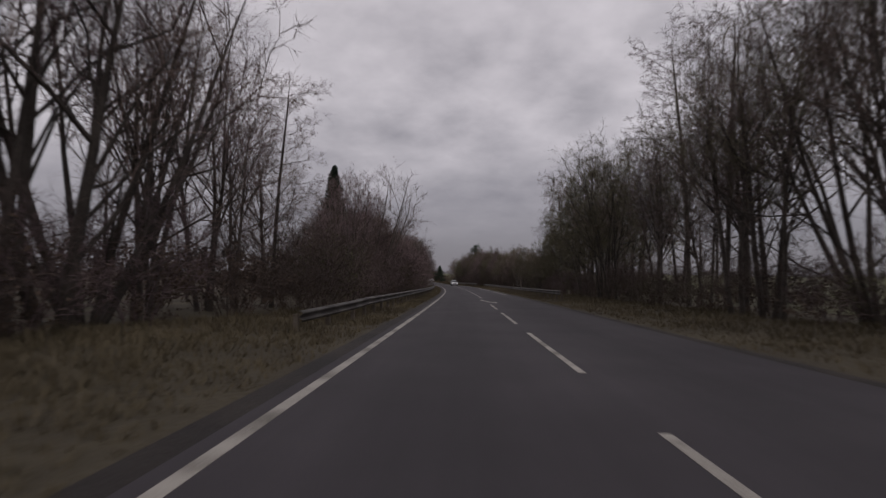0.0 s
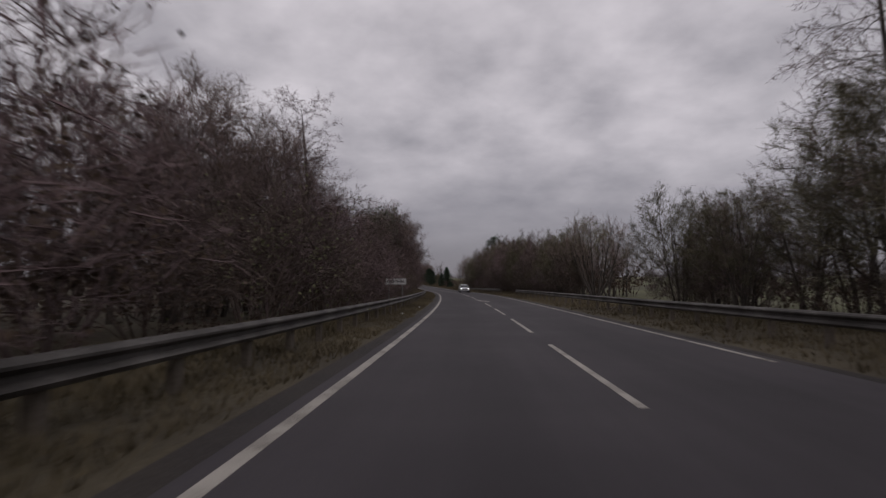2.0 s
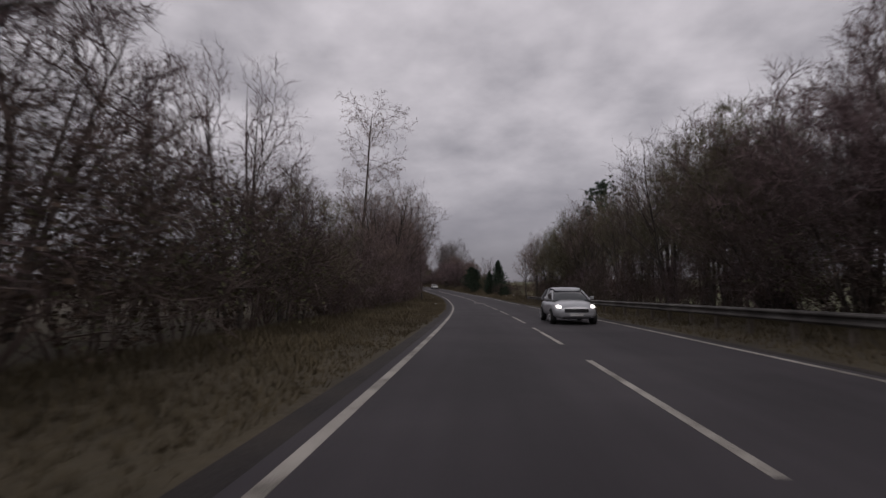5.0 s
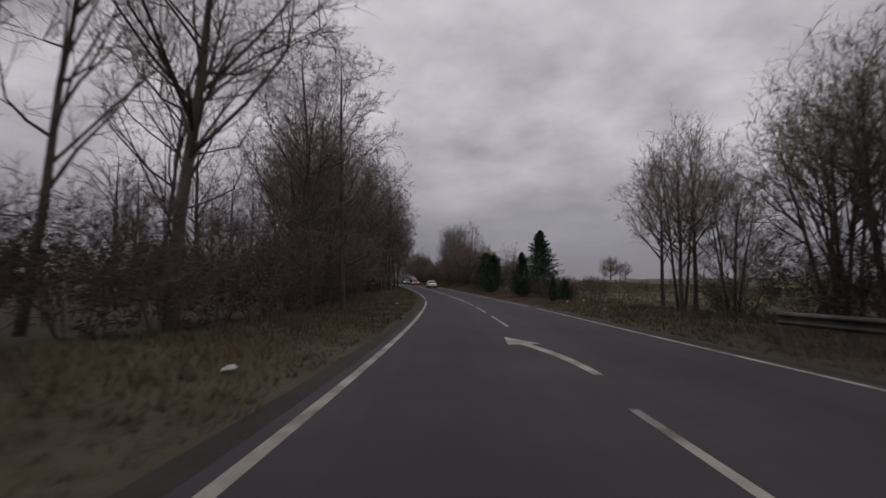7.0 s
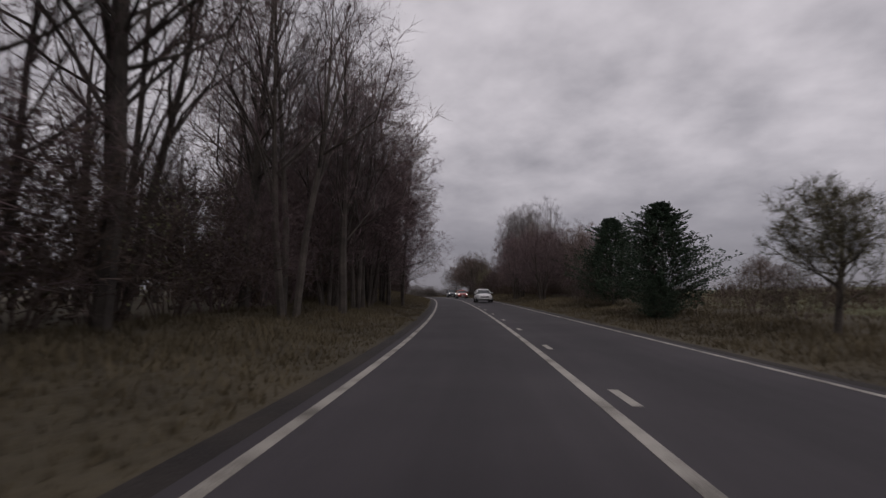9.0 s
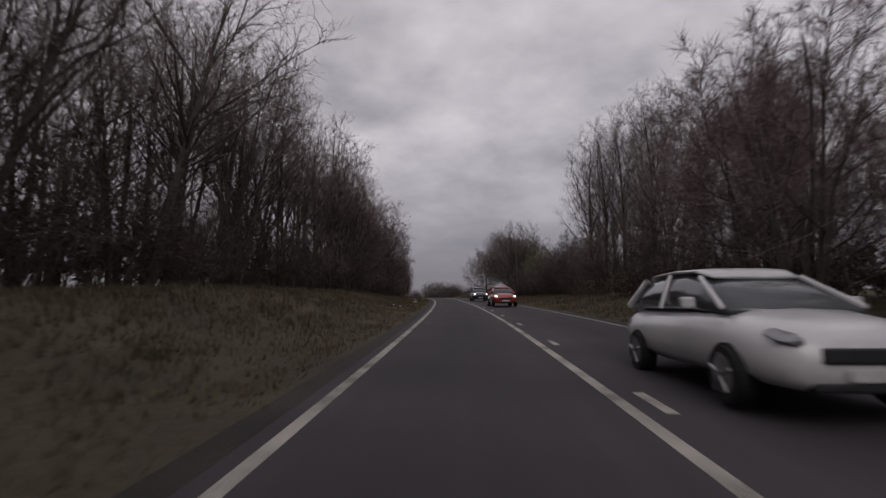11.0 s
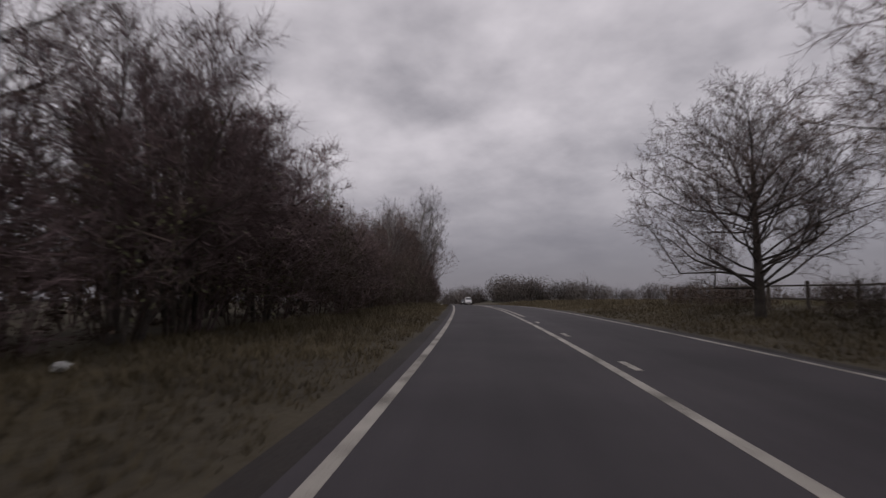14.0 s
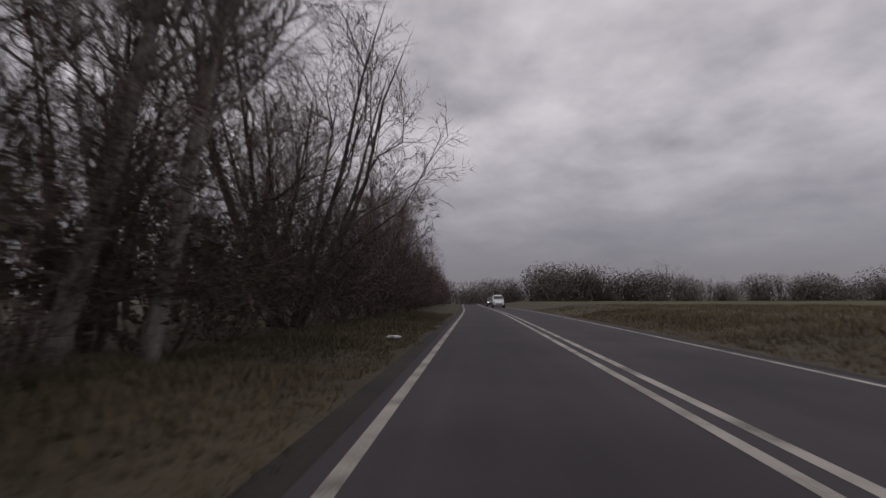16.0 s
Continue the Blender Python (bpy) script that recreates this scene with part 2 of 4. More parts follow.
def box(bm, x0, x1, y0, y1, z0, z1, bevel=0.0):
    vs = [bm.verts.new((x, y, z)) for z in (z0, z1) for y in (y0, y1) for x in (x0, x1)]
    fs = [bm.faces.new([vs[i] for i in f]) for f in ((0, 2, 3, 1), (4, 5, 7, 6), (0, 1, 5, 4), (2, 6, 7, 3), (0, 4, 6, 2), (1, 3, 7, 5))]
    if bevel:
        es = list({e for f in fs for e in f.edges})
        bmesh.ops.bevel(bm, geom=es, offset=bevel, segments=2, affect="EDGES", profile=0.5)
    return fs


def strip(s0, s1, o0, o1, z=0.004, step=1.5, thick=0.004):
    """A thin strip laid along the road; o0 and o1 may be functions of s."""
    n = max(int(math.ceil((s1 - s0) / step)), 1)
    vs, fs = [], []
    for i in range(n + 1):
        s = s0 + (s1 - s0) * i / n
        a = o0(s) if callable(o0) else o0
        b = o1(s) if callable(o1) else o1
        vs += [at(s, a, z - thick), at(s, a, z), at(s, b, z), at(s, b, z - thick)]
    for i in range(n):
        k = 4 * i
        for j in range(3):
            fs.append((k + j, k + j + 4, k + j + 5, k + j + 1))
    fs += [(0, 1, 2, 3), (4 * n + 3, 4 * n + 2, 4 * n + 1, 4 * n)]
    return vs, fs


# ---- ground and road ----
END = at(549, 0)
CHORD = (END - at(-10, 0)); CHORD.z = 0; CHORD.normalize()
ACROSS = Vector((CHORD.y, -CHORD.x, 0))


def ground_point(s, o):
    lim = 90.0
    oc = min(max(o, -lim), lim)
    p = at(s, oc, ground_z(s, oc))
    return p + ACROSS * (o - oc)


rows_s = [-900, -400, -150, -60] + list(np.arange(-30, 440, 2.5)) + [450, 470, 490, 510, 530, 560, 650, 800, 1100, 1700, 3000]
offs = [-2600, -900, -300, -120, -60, -35, -22, -16, -12, -10, -8, -7, -6, -5, -4.2, -3.4, -2.7, -2.0, -1.5, -1.0, -0.6, -0.32, -0.25]
offr = [0.3, 0.34, 0.6, 1.0, 1.5, 2.2, 3, 4, 5, 6, 7, 8, 10, 13, 18, 26, 40, 70, 120, 300, 900, 2600]
vs, fs = [], []
for s in rows_s:
    w = road_width(min(s, 550))
    for o in offs + [w + r for r in offr]:
        vs.append(ground_point(s, o))
nc = len(offs) + len(offr)
for i in range(len(rows_s) - 1):
    for j in range(nc - 1):
        a = i * nc + j
        fs.append((a, a + 1, a + nc + 1, a + nc))
ground = part("ground", (vs, fs), M_GROUND)
ground.data.materials.append(M_FIELD)
ground.data.materials.append(M_EDGE)
# darker ground columns hugging each road edge
edge_strip = {offs.index(-0.6), offs.index(-0.32), len(offs), len(offs) + 1}
jr = len(offs) + 12
for i, p in enumerate(ground.data.polygons):
    j = i % (nc - 1)
    p.use_smooth = True
    if j >= jr:
        p.material_index = 1
    elif j in edge_strip:
        p.material_index = 2
tagged(ground, "rough olive-brown grass verge and green field beyond", "ground", kind="structure")

road = part("road", strip(-60, 549, -0.24, lambda s: road_width(s) + 0.24, 0.0, 2.0, 0.08), M_ASPHALT)
uv = road.data.uv_layers.new(name="along")
for loop in road.data.loops:
    row, col = divmod(loop.vertex_index, 4)
    ss = -60 + 609 * row / (len(road.data.vertices) // 4 - 1)
    uv.data[loop.index].uv = ((-0.24 if col < 2 else road_width(ss) + 0.24), ss)
n, l = M_ASPHALT.node_tree.nodes, M_ASPHALT.node_tree.links
uvn, sx = n.new("ShaderNodeUVMap"), n.new("ShaderNodeSeparateXYZ")
uvn.uv_map = "along"
l.new(uvn.outputs[0], sx.inputs[0])
wave = n.new("ShaderNodeMath"); wave.operation = "MULTIPLY"; wave.inputs[1].default_value = 2 * math.pi / 3.42
l.new(sx.outputs[0], wave.inputs[0])
cosn = n.new("ShaderNodeMath"); cosn.operation = "COSINE"
l.new(wave.outputs[0], cosn.inputs[0])
mr = n.new("ShaderNodeMapRange"); mr.inputs[1].default_value, mr.inputs[2].default_value = -1.0, 0.4
mr.inputs[3].default_value, mr.inputs[4].default_value = 0.80, 1.04
l.new(cosn.outputs[0], mr.inputs[0])
streak = n.new("ShaderNodeTexNoise"); streak.inputs["Scale"].default_value = 1.0; streak.inputs["Detail"].default_value = 5
smap = n.new("ShaderNodeMapping"); smap.inputs["Scale"].default_value = (2.2, 0.09, 1)
l.new(uvn.outputs[0], smap.inputs[0]); l.new(smap.outputs[0], streak.inputs["Vector"])
smr = n.new("ShaderNodeMapRange"); smr.inputs[1].default_value, smr.inputs[2].default_value = 0.3, 0.7
smr.inputs[3].default_value, smr.inputs[4].default_value = 0.86, 1.12
l.new(streak.outputs["Fac"], smr.inputs[0])
both = n.new("ShaderNodeMath"); both.operation = "MULTIPLY"
l.new(mr.outputs[0], both.inputs[0]); l.new(smr.outputs[0], both.inputs[1])
hv = n.new("ShaderNodeHueSaturation")
base_in = n["Principled BSDF"].inputs["Base Color"]
src = base_in.links[0].from_socket
l.new(src, hv.inputs["Color"]); l.new(both.outputs[0], hv.inputs["Value"]); l.new(hv.outputs[0], base_in)
tagged(road, "dark grey worn asphalt two-lane country road", "road", kind="structure")


def paint(s0, s1, o, width, name):
    lo = lambda s: (o(s) if callable(o) else o) - width / 2
    hi = lambda s: (o(s) if callable(o) else o) + width / 2
    return part(name, strip(s0, s1, lo, hi), M_LINE, road)


for s0, s1 in ((-30, 213.5), (219.5, 340.0), (341.5, 545)):
    paint(s0, s1, 0.015, 0.145, "edge_line")
for s0, s1 in ((56, 168), (172.5, 199), (202, 545)):
    paint(s0, s1, road_width, 0.12, "edge_line")
s = PHASE_A - 9
while s < 118:
    if not any(abs(s - 3 - q) < 5.2 for q in (36.6, 91.5)):
        paint(s - 6, s, lane_near, 0.11, "centre_dash")
    s += 9
s = PHASE_B + 117
while s < 210:
    if abs(s - 3 - 178.5) > 5.2:
        paint(s - 6, s, lane_near, 0.11, "centre_dash")
    s += 9
paint(SOLID_S, 545, lane_near, 0.15, "centre_line")
s = PHASE_C + 6 * math.ceil((SOLID_S - PHASE_C) / 6)
while s < DOUBLE_S:
    paint(s - 1, s, lambda q: lane_near(q) + 0.36, 0.13, "centre_mark")
    s += 6
paint(DOUBLE_S, 545, lambda q: lane_near(q) + 0.36, 0.15, "centre_line")


def deflection_arrow(s0, ahead):
    """Curved arrow on the centre line that sends traffic back to its lane; ahead: it points away along s."""
    sg = 1 if ahead else -1
    vs, fs = [], []
    n = 8
    for i in range(n + 1):
        t = i / n
        s = s0 + sg * 4.3 * t
        o = lane_near(s) - sg * (0.50 * t * t - 0.25)
        w = 0.08 + 0.05 * t
        vs += [at(s, o - w, 0.006), at(s, o + w, 0.006)]
    for i in range(n):
        fs.append((2 * i, 2 * i + 1, 2 * i + 3, 2 * i + 2))
    s = s0 + sg * 4.3
    c = lane_near(s) - sg * 0.25
    k = len(vs)
    vs += [at(s - sg * 0.1, c - 0.40, 0.006), at(s + sg * 0.15, c + 0.40, 0.006), at(s + sg * 1.75, c - sg * 0.30, 0.006)]
    fs.append((k, k + 1, k + 2))
    return vs, fs
for s0, ahead in ARROWS:
    part("lane_arrow", deflection_arrow(s0, ahead), M_LINE, road, "worn white curved lane arrow")


# ---- plants ----
class Twigs:
    """Collects tapered tubes and blades as plain vertex and face lists."""

    def __init__(self):
        self.v, self.f = [], []

    def tube(self, pts, radii, n):
        base = len(self.v)
        d = (pts[-1] - pts[0]).normalized()
        u = d.orthogonal().normalized()
        w = d.cross(u)
        k = len(pts)
        for i in range(k - 1):
            for j in range(n):
                a = 2 * math.pi * j / n
                self.v.append(pts[i] + (u * math.cos(a) + w * math.sin(a)) * radii[i])
        self.v.append(pts[-1])
        tip = base + (k - 1) * n
        for i in range(k - 2):
            for j in range(n):
                a, b = base + i * n + j, base + i * n + (j + 1) % n
                self.f.append((a, b, b + n, a + n))
        last = base + (k - 2) * n
        for j in range(n):
            self.f.append((last + j, last + (j + 1) % n, tip))

    def blade(self, a, b, w, rng):
        """A hair-thin last twig."""
        u = (b - a).cross(Vector((rng.uniform(-1, 1), rng.uniform(-1, 1), rng.uniform(-1, 1)))).normalized() * w
        base = len(self.v)
        self.v += [a - u, b, a + u]
        self.f.append((base, base + 1, base + 2))

    def leaf(self, p, size, rng):
        d = Vector((rng.uniform(-1, 1), rng.uniform(-1, 1), rng.uniform(-1, 1))).normalized()
        u = d.orthogonal().normalized() * size * 0.45
        base = len(self.v)
        self.v += [p - u, p + d * size * 0.5, p + u, p - d * size * 0.5]
        self.f.append((base, base + 1, base + 2, base + 3))

    def out(self):
        return [tuple(v) for v in self.v], self.f


def swerve(d, ang, az):
    u = d.orthogonal().normalized()
    w = d.cross(u)
    return (d * math.cos(ang) + (u * math.cos(az) + w * math.sin(az)) * math.sin(ang)).normalized()


def grow(wood, fine, rng, p, d, length, r, depth, spec):
    """One limb with its side limbs; the last levels go into the fine twigs."""
    count, ang, ratio, start, lift, wob, *thin = spec[depth]
    last = depth == len(spec) - 1
    if last:
        e = p + d * length * 0.55 + Vector((rng.gauss(0, 0.06), rng.gauss(0, 0.06), rng.gauss(0, 0.06) + lift * length))
        fine.blade(p, p.lerp(e, 1.8), rng.uniform(0.004, 0.0065), rng)
        return
    segs = (7, 4, 2, 1, 1)[min(depth, 4)]
    pts, dd = [p.copy()], d.copy()
    for i in range(segs):
        dd = (dd + Vector((rng.gauss(0, wob), rng.gauss(0, wob), rng.gauss(0, wob) + lift))).normalized()
        pts.append(pts[-1] + dd * length / segs)
    radii = [r * (1 - 0.78 * i / segs) for i in range(segs + 1)]
    (wood if depth < 2 else fine).tube(pts, radii, (6, 4, 3, 3, 3)[min(depth, 4)])
    az = rng.uniform(0, 6.28)
    for i in range(count):
        t = start + (1 - start) * (i + rng.uniform(0.1, 0.9)) / count
        f = t * segs
        k = min(int(f), segs - 1)
        q = pts[k].lerp(pts[k + 1], f - k)
        dq = (pts[k + 1] - pts[k]).normalized()
        az += 2.4 + rng.uniform(-0.4, 0.4)
        nl = length * ratio * (1.15 - 0.6 * t) * rng.uniform(0.75, 1.2)
        grow(wood, fine, rng, q, swerve(dq, ang * rng.uniform(0.75, 1.2), az), nl, max(r * (1 - 0.7 * t) * (thin[0] if thin else 0.48), 0.007), depth + 1, spec)


UP = Vector((0, 0, 1))


def domed(wood, fine, rng, height, width, low, stems, limbs, counts, thick=0.011, reach=0.30, twig=(0.25, 0.6), hair=0.006, lean=0.25):
    """A crown that fills a dome: stems, limbs that bend out to the dome's skin, then branches, twigs and hair-thin ends."""
    n2, n3, n4 = counts
    feet = []
    for i in range(stems):
        a = i * 6.283 / stems + rng.uniform(-0.4, 0.4)
        out = Vector((math.cos(a), math.sin(a), 0)) * (0.0 if stems == 1 else 1.0)
        foot = out * 0.18 + Vector((0, 0, -0.2))
        mid = out * width * lean * 0.35 + Vector((rng.gauss(0, 0.1), rng.gauss(0, 0.1), height * 0.42))
        head = out * width * lean * 0.62 + Vector((rng.gauss(0, 0.15), rng.gauss(0, 0.15), height * rng.uniform(0.84, 0.97)))
        r = height * thick * (1.25 if stems == 1 else 0.85)
        pts = [foot, foot.lerp(mid, 0.5) + Vector((rng.gauss(0, 0.06), rng.gauss(0, 0.06), 0)), mid, mid.lerp(head, 0.5) + Vector((rng.gauss(0, 0.1), rng.gauss(0, 0.1), 0)), head]
        wood.tube(pts, [r * 1.25, r, r * 0.72, r * 0.4, 0.012], 7)
        feet.append(pts)
    for i in range(limbs):
        u = (i + 0.5) / limbs
        a = i * 2.39996 + rng.uniform(-0.3, 0.3)
        el = math.asin(min(max(-0.12 + 1.12 * u, -1), 1))
        zc = height * (low + 1) / 2 - height * (1 - low) * 0.10
        k = rng.uniform(0.78, 1.06)
        end = Vector((math.cos(a) * math.cos(el) * width * 0.5 * k, math.sin(a) * math.cos(el) * width * 0.5 * k, zc + math.sin(el) * (height - zc) * k))
        pts = min(feet, key=lambda q: (q[2] - Vector((end.x, end.y, q[2].z))).length)
        t = min(max(end.z / height - 0.10 - 0.26 * rng.random(), 0.08), 0.86) * 4
        j = min(int(t), 3)
        b = pts[j].lerp(pts[j + 1], t - j)
        bend = b.lerp(end, 0.5) + Vector((rng.gauss(0, 0.09), rng.gauss(0, 0.09), rng.gauss(0, 0.09) - 0.03)) * (end - b).length
        line = [b, b.lerp(bend, 0.5) + Vector((rng.gauss(0, 0.09), rng.gauss(0, 0.09), rng.gauss(0, 0.09))), bend, bend.lerp(end, 0.5) + Vector((rng.gauss(0, 0.08), rng.gauss(0, 0.08), 0.06)), end]
        r1 = height * thick * 0.36 * (1.25 - 0.6 * u)
        wood.tube(line, [r1, r1 * 0.8, r1 * 0.55, r1 * 0.35, 0.006], 5)
        for m in range(n2):
            tt = 0.22 + 0.76 * (m + rng.random()) / n2
            f = tt * 4
            j = min(int(f), 3)
            p = line[j].lerp(line[j + 1], f - j)
            d = (line[j + 1] - line[j]).normalized()
            d2 = (swerve(d, rng.uniform(0.45, 1.0), m * 2.4 + rng.uniform(-0.5, 0.5)) + Vector((0, 0, 0.15))).normalized()
            l2 = reach * width * 0.5 * (1.25 - 0.7 * tt) * rng.uniform(0.7, 1.3)
            e2 = p + d2 * l2 + Vector((rng.gauss(0, 0.05), rng.gauss(0, 0.05), rng.gauss(0.03, 0.05)))
            fine.tube([p, p.lerp(e2, 0.5) + Vector((rng.gauss(0, 0.04), rng.gauss(0, 0.04), rng.gauss(0, 0.04))), e2], [0.013, 0.009, 0.004], 3)
            for q in range(n3):
                p3 = p.lerp(e2, rng.uniform(0.15, 1.0))
                d3 = (swerve(d2, rng.uniform(0.4, 1.1), rng.uniform(0, 6.28)) + Vector((0, 0, 0.1))).normalized()
                l3 = l2 * rng.uniform(0.35, 0.65)
                e3 = p3 + d3 * l3
                fine.blade(p3, e3, hair * 1.3, rng)
                for w in range(n4):
                    p4 = p3.lerp(e3, rng.uniform(0.1, 0.95))
                    fine.blade(p4, p4 + swerve(d3, rng.uniform(0.3, 1.1), rng.uniform(0, 6.28)) * rng.uniform(*twig), hair, rng)


def tree_template(seed, kind, height):
    """A bare tree with its trunk and limbs in one part and its crown of twigs in another."""
    rng = random.Random(seed)
    wood, fine = Twigs(), Twigs()
    # per level: side limbs, angle, length ratio, where they start, lift, waviness
    if kind == "woodland":
        domed(wood, fine, rng, height, height * rng.uniform(0.48, 0.60), 0.36, 1 + seed % 3, 26, (8, 5, 3), 0.0088, 0.40, (0.25, 0.6), 0.0052, 0.34)
    elif kind == "coppice":
        domed(wood, fine, rng, height, height * 0.80, 0.10, 5, 26, (10, 7, 7), 0.0095, 0.34, (0.2, 0.5), 0.0058, 0.34)
    elif kind == "inner":
        domed(wood, fine, rng, height, height * 0.42, 0.25, 1, 13, (5, 4, 3), 0.010, 0.5, (0.3, 0.7), 0.008)
    elif kind == "far":
        spec = [(6, 0.6, 0.45, 0.25, 0.04, 0.06), (5, 0.65, 0.6, 0.2, 0.04, 0.12), (3, 0.6, 0.6, 0.2, 0.0, 0.1), (0, 0, 0, 0, 0, 0.1)]
        for i in range(4):
            a = i * 1.6
            grow(wood, fine, rng, Vector((math.cos(a) * 0.3, math.sin(a) * 0.3, -0.2)), swerve(UP, rng.uniform(0.1, 0.65), a), height * rng.uniform(0.6, 0.95), height * 0.011, 0, spec)
    elif kind == "birch":
        domed(wood, fine, rng, height, height * 0.38, 0.26, 1, 26, (8, 5, 4), 0.0085, 0.42, (0.3, 0.7), 0.0042)
    elif kind == "oak":
        domed(wood, fine, rng, height, height * 1.10, 0.16, 1, 50, (13, 8, 6), 0.016, 0.30, (0.15, 0.42), 0.0056)
    elif kind == "alder":
        spec = [(54, 1.30, 0.27, 0.14, 0.0, 0.02, 0.22), (8, 0.75, 0.36, 0.15, 0.02, 0.10), (4, 0.7, 0.5, 0.2, 0.0, 0.12), (5, 0.65, 0.8, 0.1, 0.0, 0.1), (0, 0, 0, 0, 0.0, 0.1)]
        grow(wood, fine, rng, Vector((0, 0, -0.2)), UP, height, height * 0.0105, 0, spec)
    elif kind == "fanned":
        domed(wood, fine, rng, height, height * 0.92, 0.16, 8, 34, (9, 5, 4), 0.0095, 0.30, (0.2, 0.5), 0.0055, 0.62)
        # a small round-headed tree on a clear stem
    elif kind == "round_headed":
        domed(wood, fine, rng, height, height * 0.68, 0.30, 1, 26, (9, 6, 6), 0.016, 0.36, (0.15, 0.4), 0.0058)
    elif kind == "spreading":
        domed(wood, fine, rng, height, height * 0.80, 0.22, 3, 26, (7, 4, 3), 0.014, 0.36, (0.2, 0.5), 0.0055, 0.45)
    return wood, fine, rng


def bare_tree(seed, kind, height, bark, twig, name, label, leafy=None):
    wood, fine, rng = tree_template(seed, kind, height)
    top = tagged(new(name), label, "tree")
    part("trunk", wood.out(), bark, top)
    part("crown", fine.out(), twig, top)
    if leafy:
        count, size, lo, mat, word = leafy
        leaves = Twigs()
        tips = [v for v in fine.v[::3] if v.z > lo * height]
        for i in range(count):
            p = rng.choice(tips) + Vector((rng.gauss(0, 0.12), rng.gauss(0, 0.12), rng.gauss(0, 0.12)))
            leaves.leaf(p, size * rng.uniform(0.6, 1.3), rng)
        part("foliage", leaves.out(), mat, top, word)
    return top


def thicket(seed, height, width, twig, leaf, name, label, leaves=1900, stems=9, limbs=26, counts=(6, 4, 5), leaf_size=(0.03, 0.075), leaf_top=0.85):
    """A dense leafless bush: many stems, twigs and a haze of small dead leaves."""
    rng = random.Random(seed)
    fine, lf = Twigs(), Twigs()
    domed(fine, fine, rng, height, width, 0.0, stems, limbs, counts, 0.006, 0.42, (0.15, 0.42), 0.006, 0.55)
    for i in range(leaves):
        v = Vector(rng.choice(fine.v)) * rng.uniform(0.75, 1.0) + Vector((rng.gauss(0, 0.08), rng.gauss(0, 0.08), rng.gauss(0, 0.08)))
        if 0.05 < v.z < height * leaf_top * rng.uniform(0.6, 1.1):
            lf.leaf(v, rng.uniform(*leaf_size), rng)
    top = tagged(new(name), label, "shrub")
    part("branchwork", fine.out(), twig, top)
    part("dead_foliage", lf.out(), leaf, top)
    return top


def conifer(seed, height, width, name, label, fill=0.72):
    """A dense pointed evergreen: whorls of drooping sprays round a trunk."""
    rng = random.Random(seed)
    wood, lf = Twigs(), Twigs()
    wood.tube([Vector((0, 0, -0.2)), Vector((0.03, 0, height * 0.5)), Vector((0, 0, height))], [height * 0.016, height * 0.01, 0.01], 7)
    n = int(125 * height)
    for i in range(n):
        t = (i + rng.random()) / n
        z = height * (0.04 + 0.95 * t)
        prof = min(1, (t + 0.04) / 0.14) ** 0.5 * (1 - t) ** fill
        r = width * 0.5 * prof * rng.uniform(0.45, 1.15) * (1 + 0.75 * noise.noise((math.cos(i * 2.399) * 1.6, math.sin(i * 2.399) * 1.6, z * 0.9 + seed))) + 0.05
        a = i * 2.399 + rng.uniform(-0.3, 0.3)
        out = Vector((math.cos(a), math.sin(a), rng.uniform(0.15, 0.6))).normalized()
        b = Vector((0, 0, z)) + out * r * 0.25
        e = Vector((0, 0, z)) + out * r
        wood.tube([b, e], [0.014, 0.003], 3)
        for k in range(42):
            q = Vector((rng.gauss(0, 0.07), rng.gauss(0, 0.07), rng.gauss(0, 0.06))) * (1 - 0.8 * t) * 1.3 + b.lerp(e, 0.1 + 0.95 * ((k + rng.random()) / 42) ** 0.6)
            d = (out + Vector((rng.gauss(0, 0.8), rng.gauss(0, 0.8), rng.gauss(0.35, 0.6)))).normalized()
            L = rng.uniform(0.07, 0.15)
            u = d.orthogonal().normalized()
            u = (u * math.cos(k) + d.cross(u) * math.sin(k)) * L * 0.28
            base = len(lf.v)
            lf.v += [q, q + d * L * 0.5 + u, q + d * L, q + d * L * 0.5 - u]
            lf.f.append((base, base + 1, base + 2, base + 3))
    top = tagged(new(name), label, "tree")
    part("trunk", wood.out(), M_BARK, top)
    part("crown", lf.out(), M_CONIFER, top)
    return top


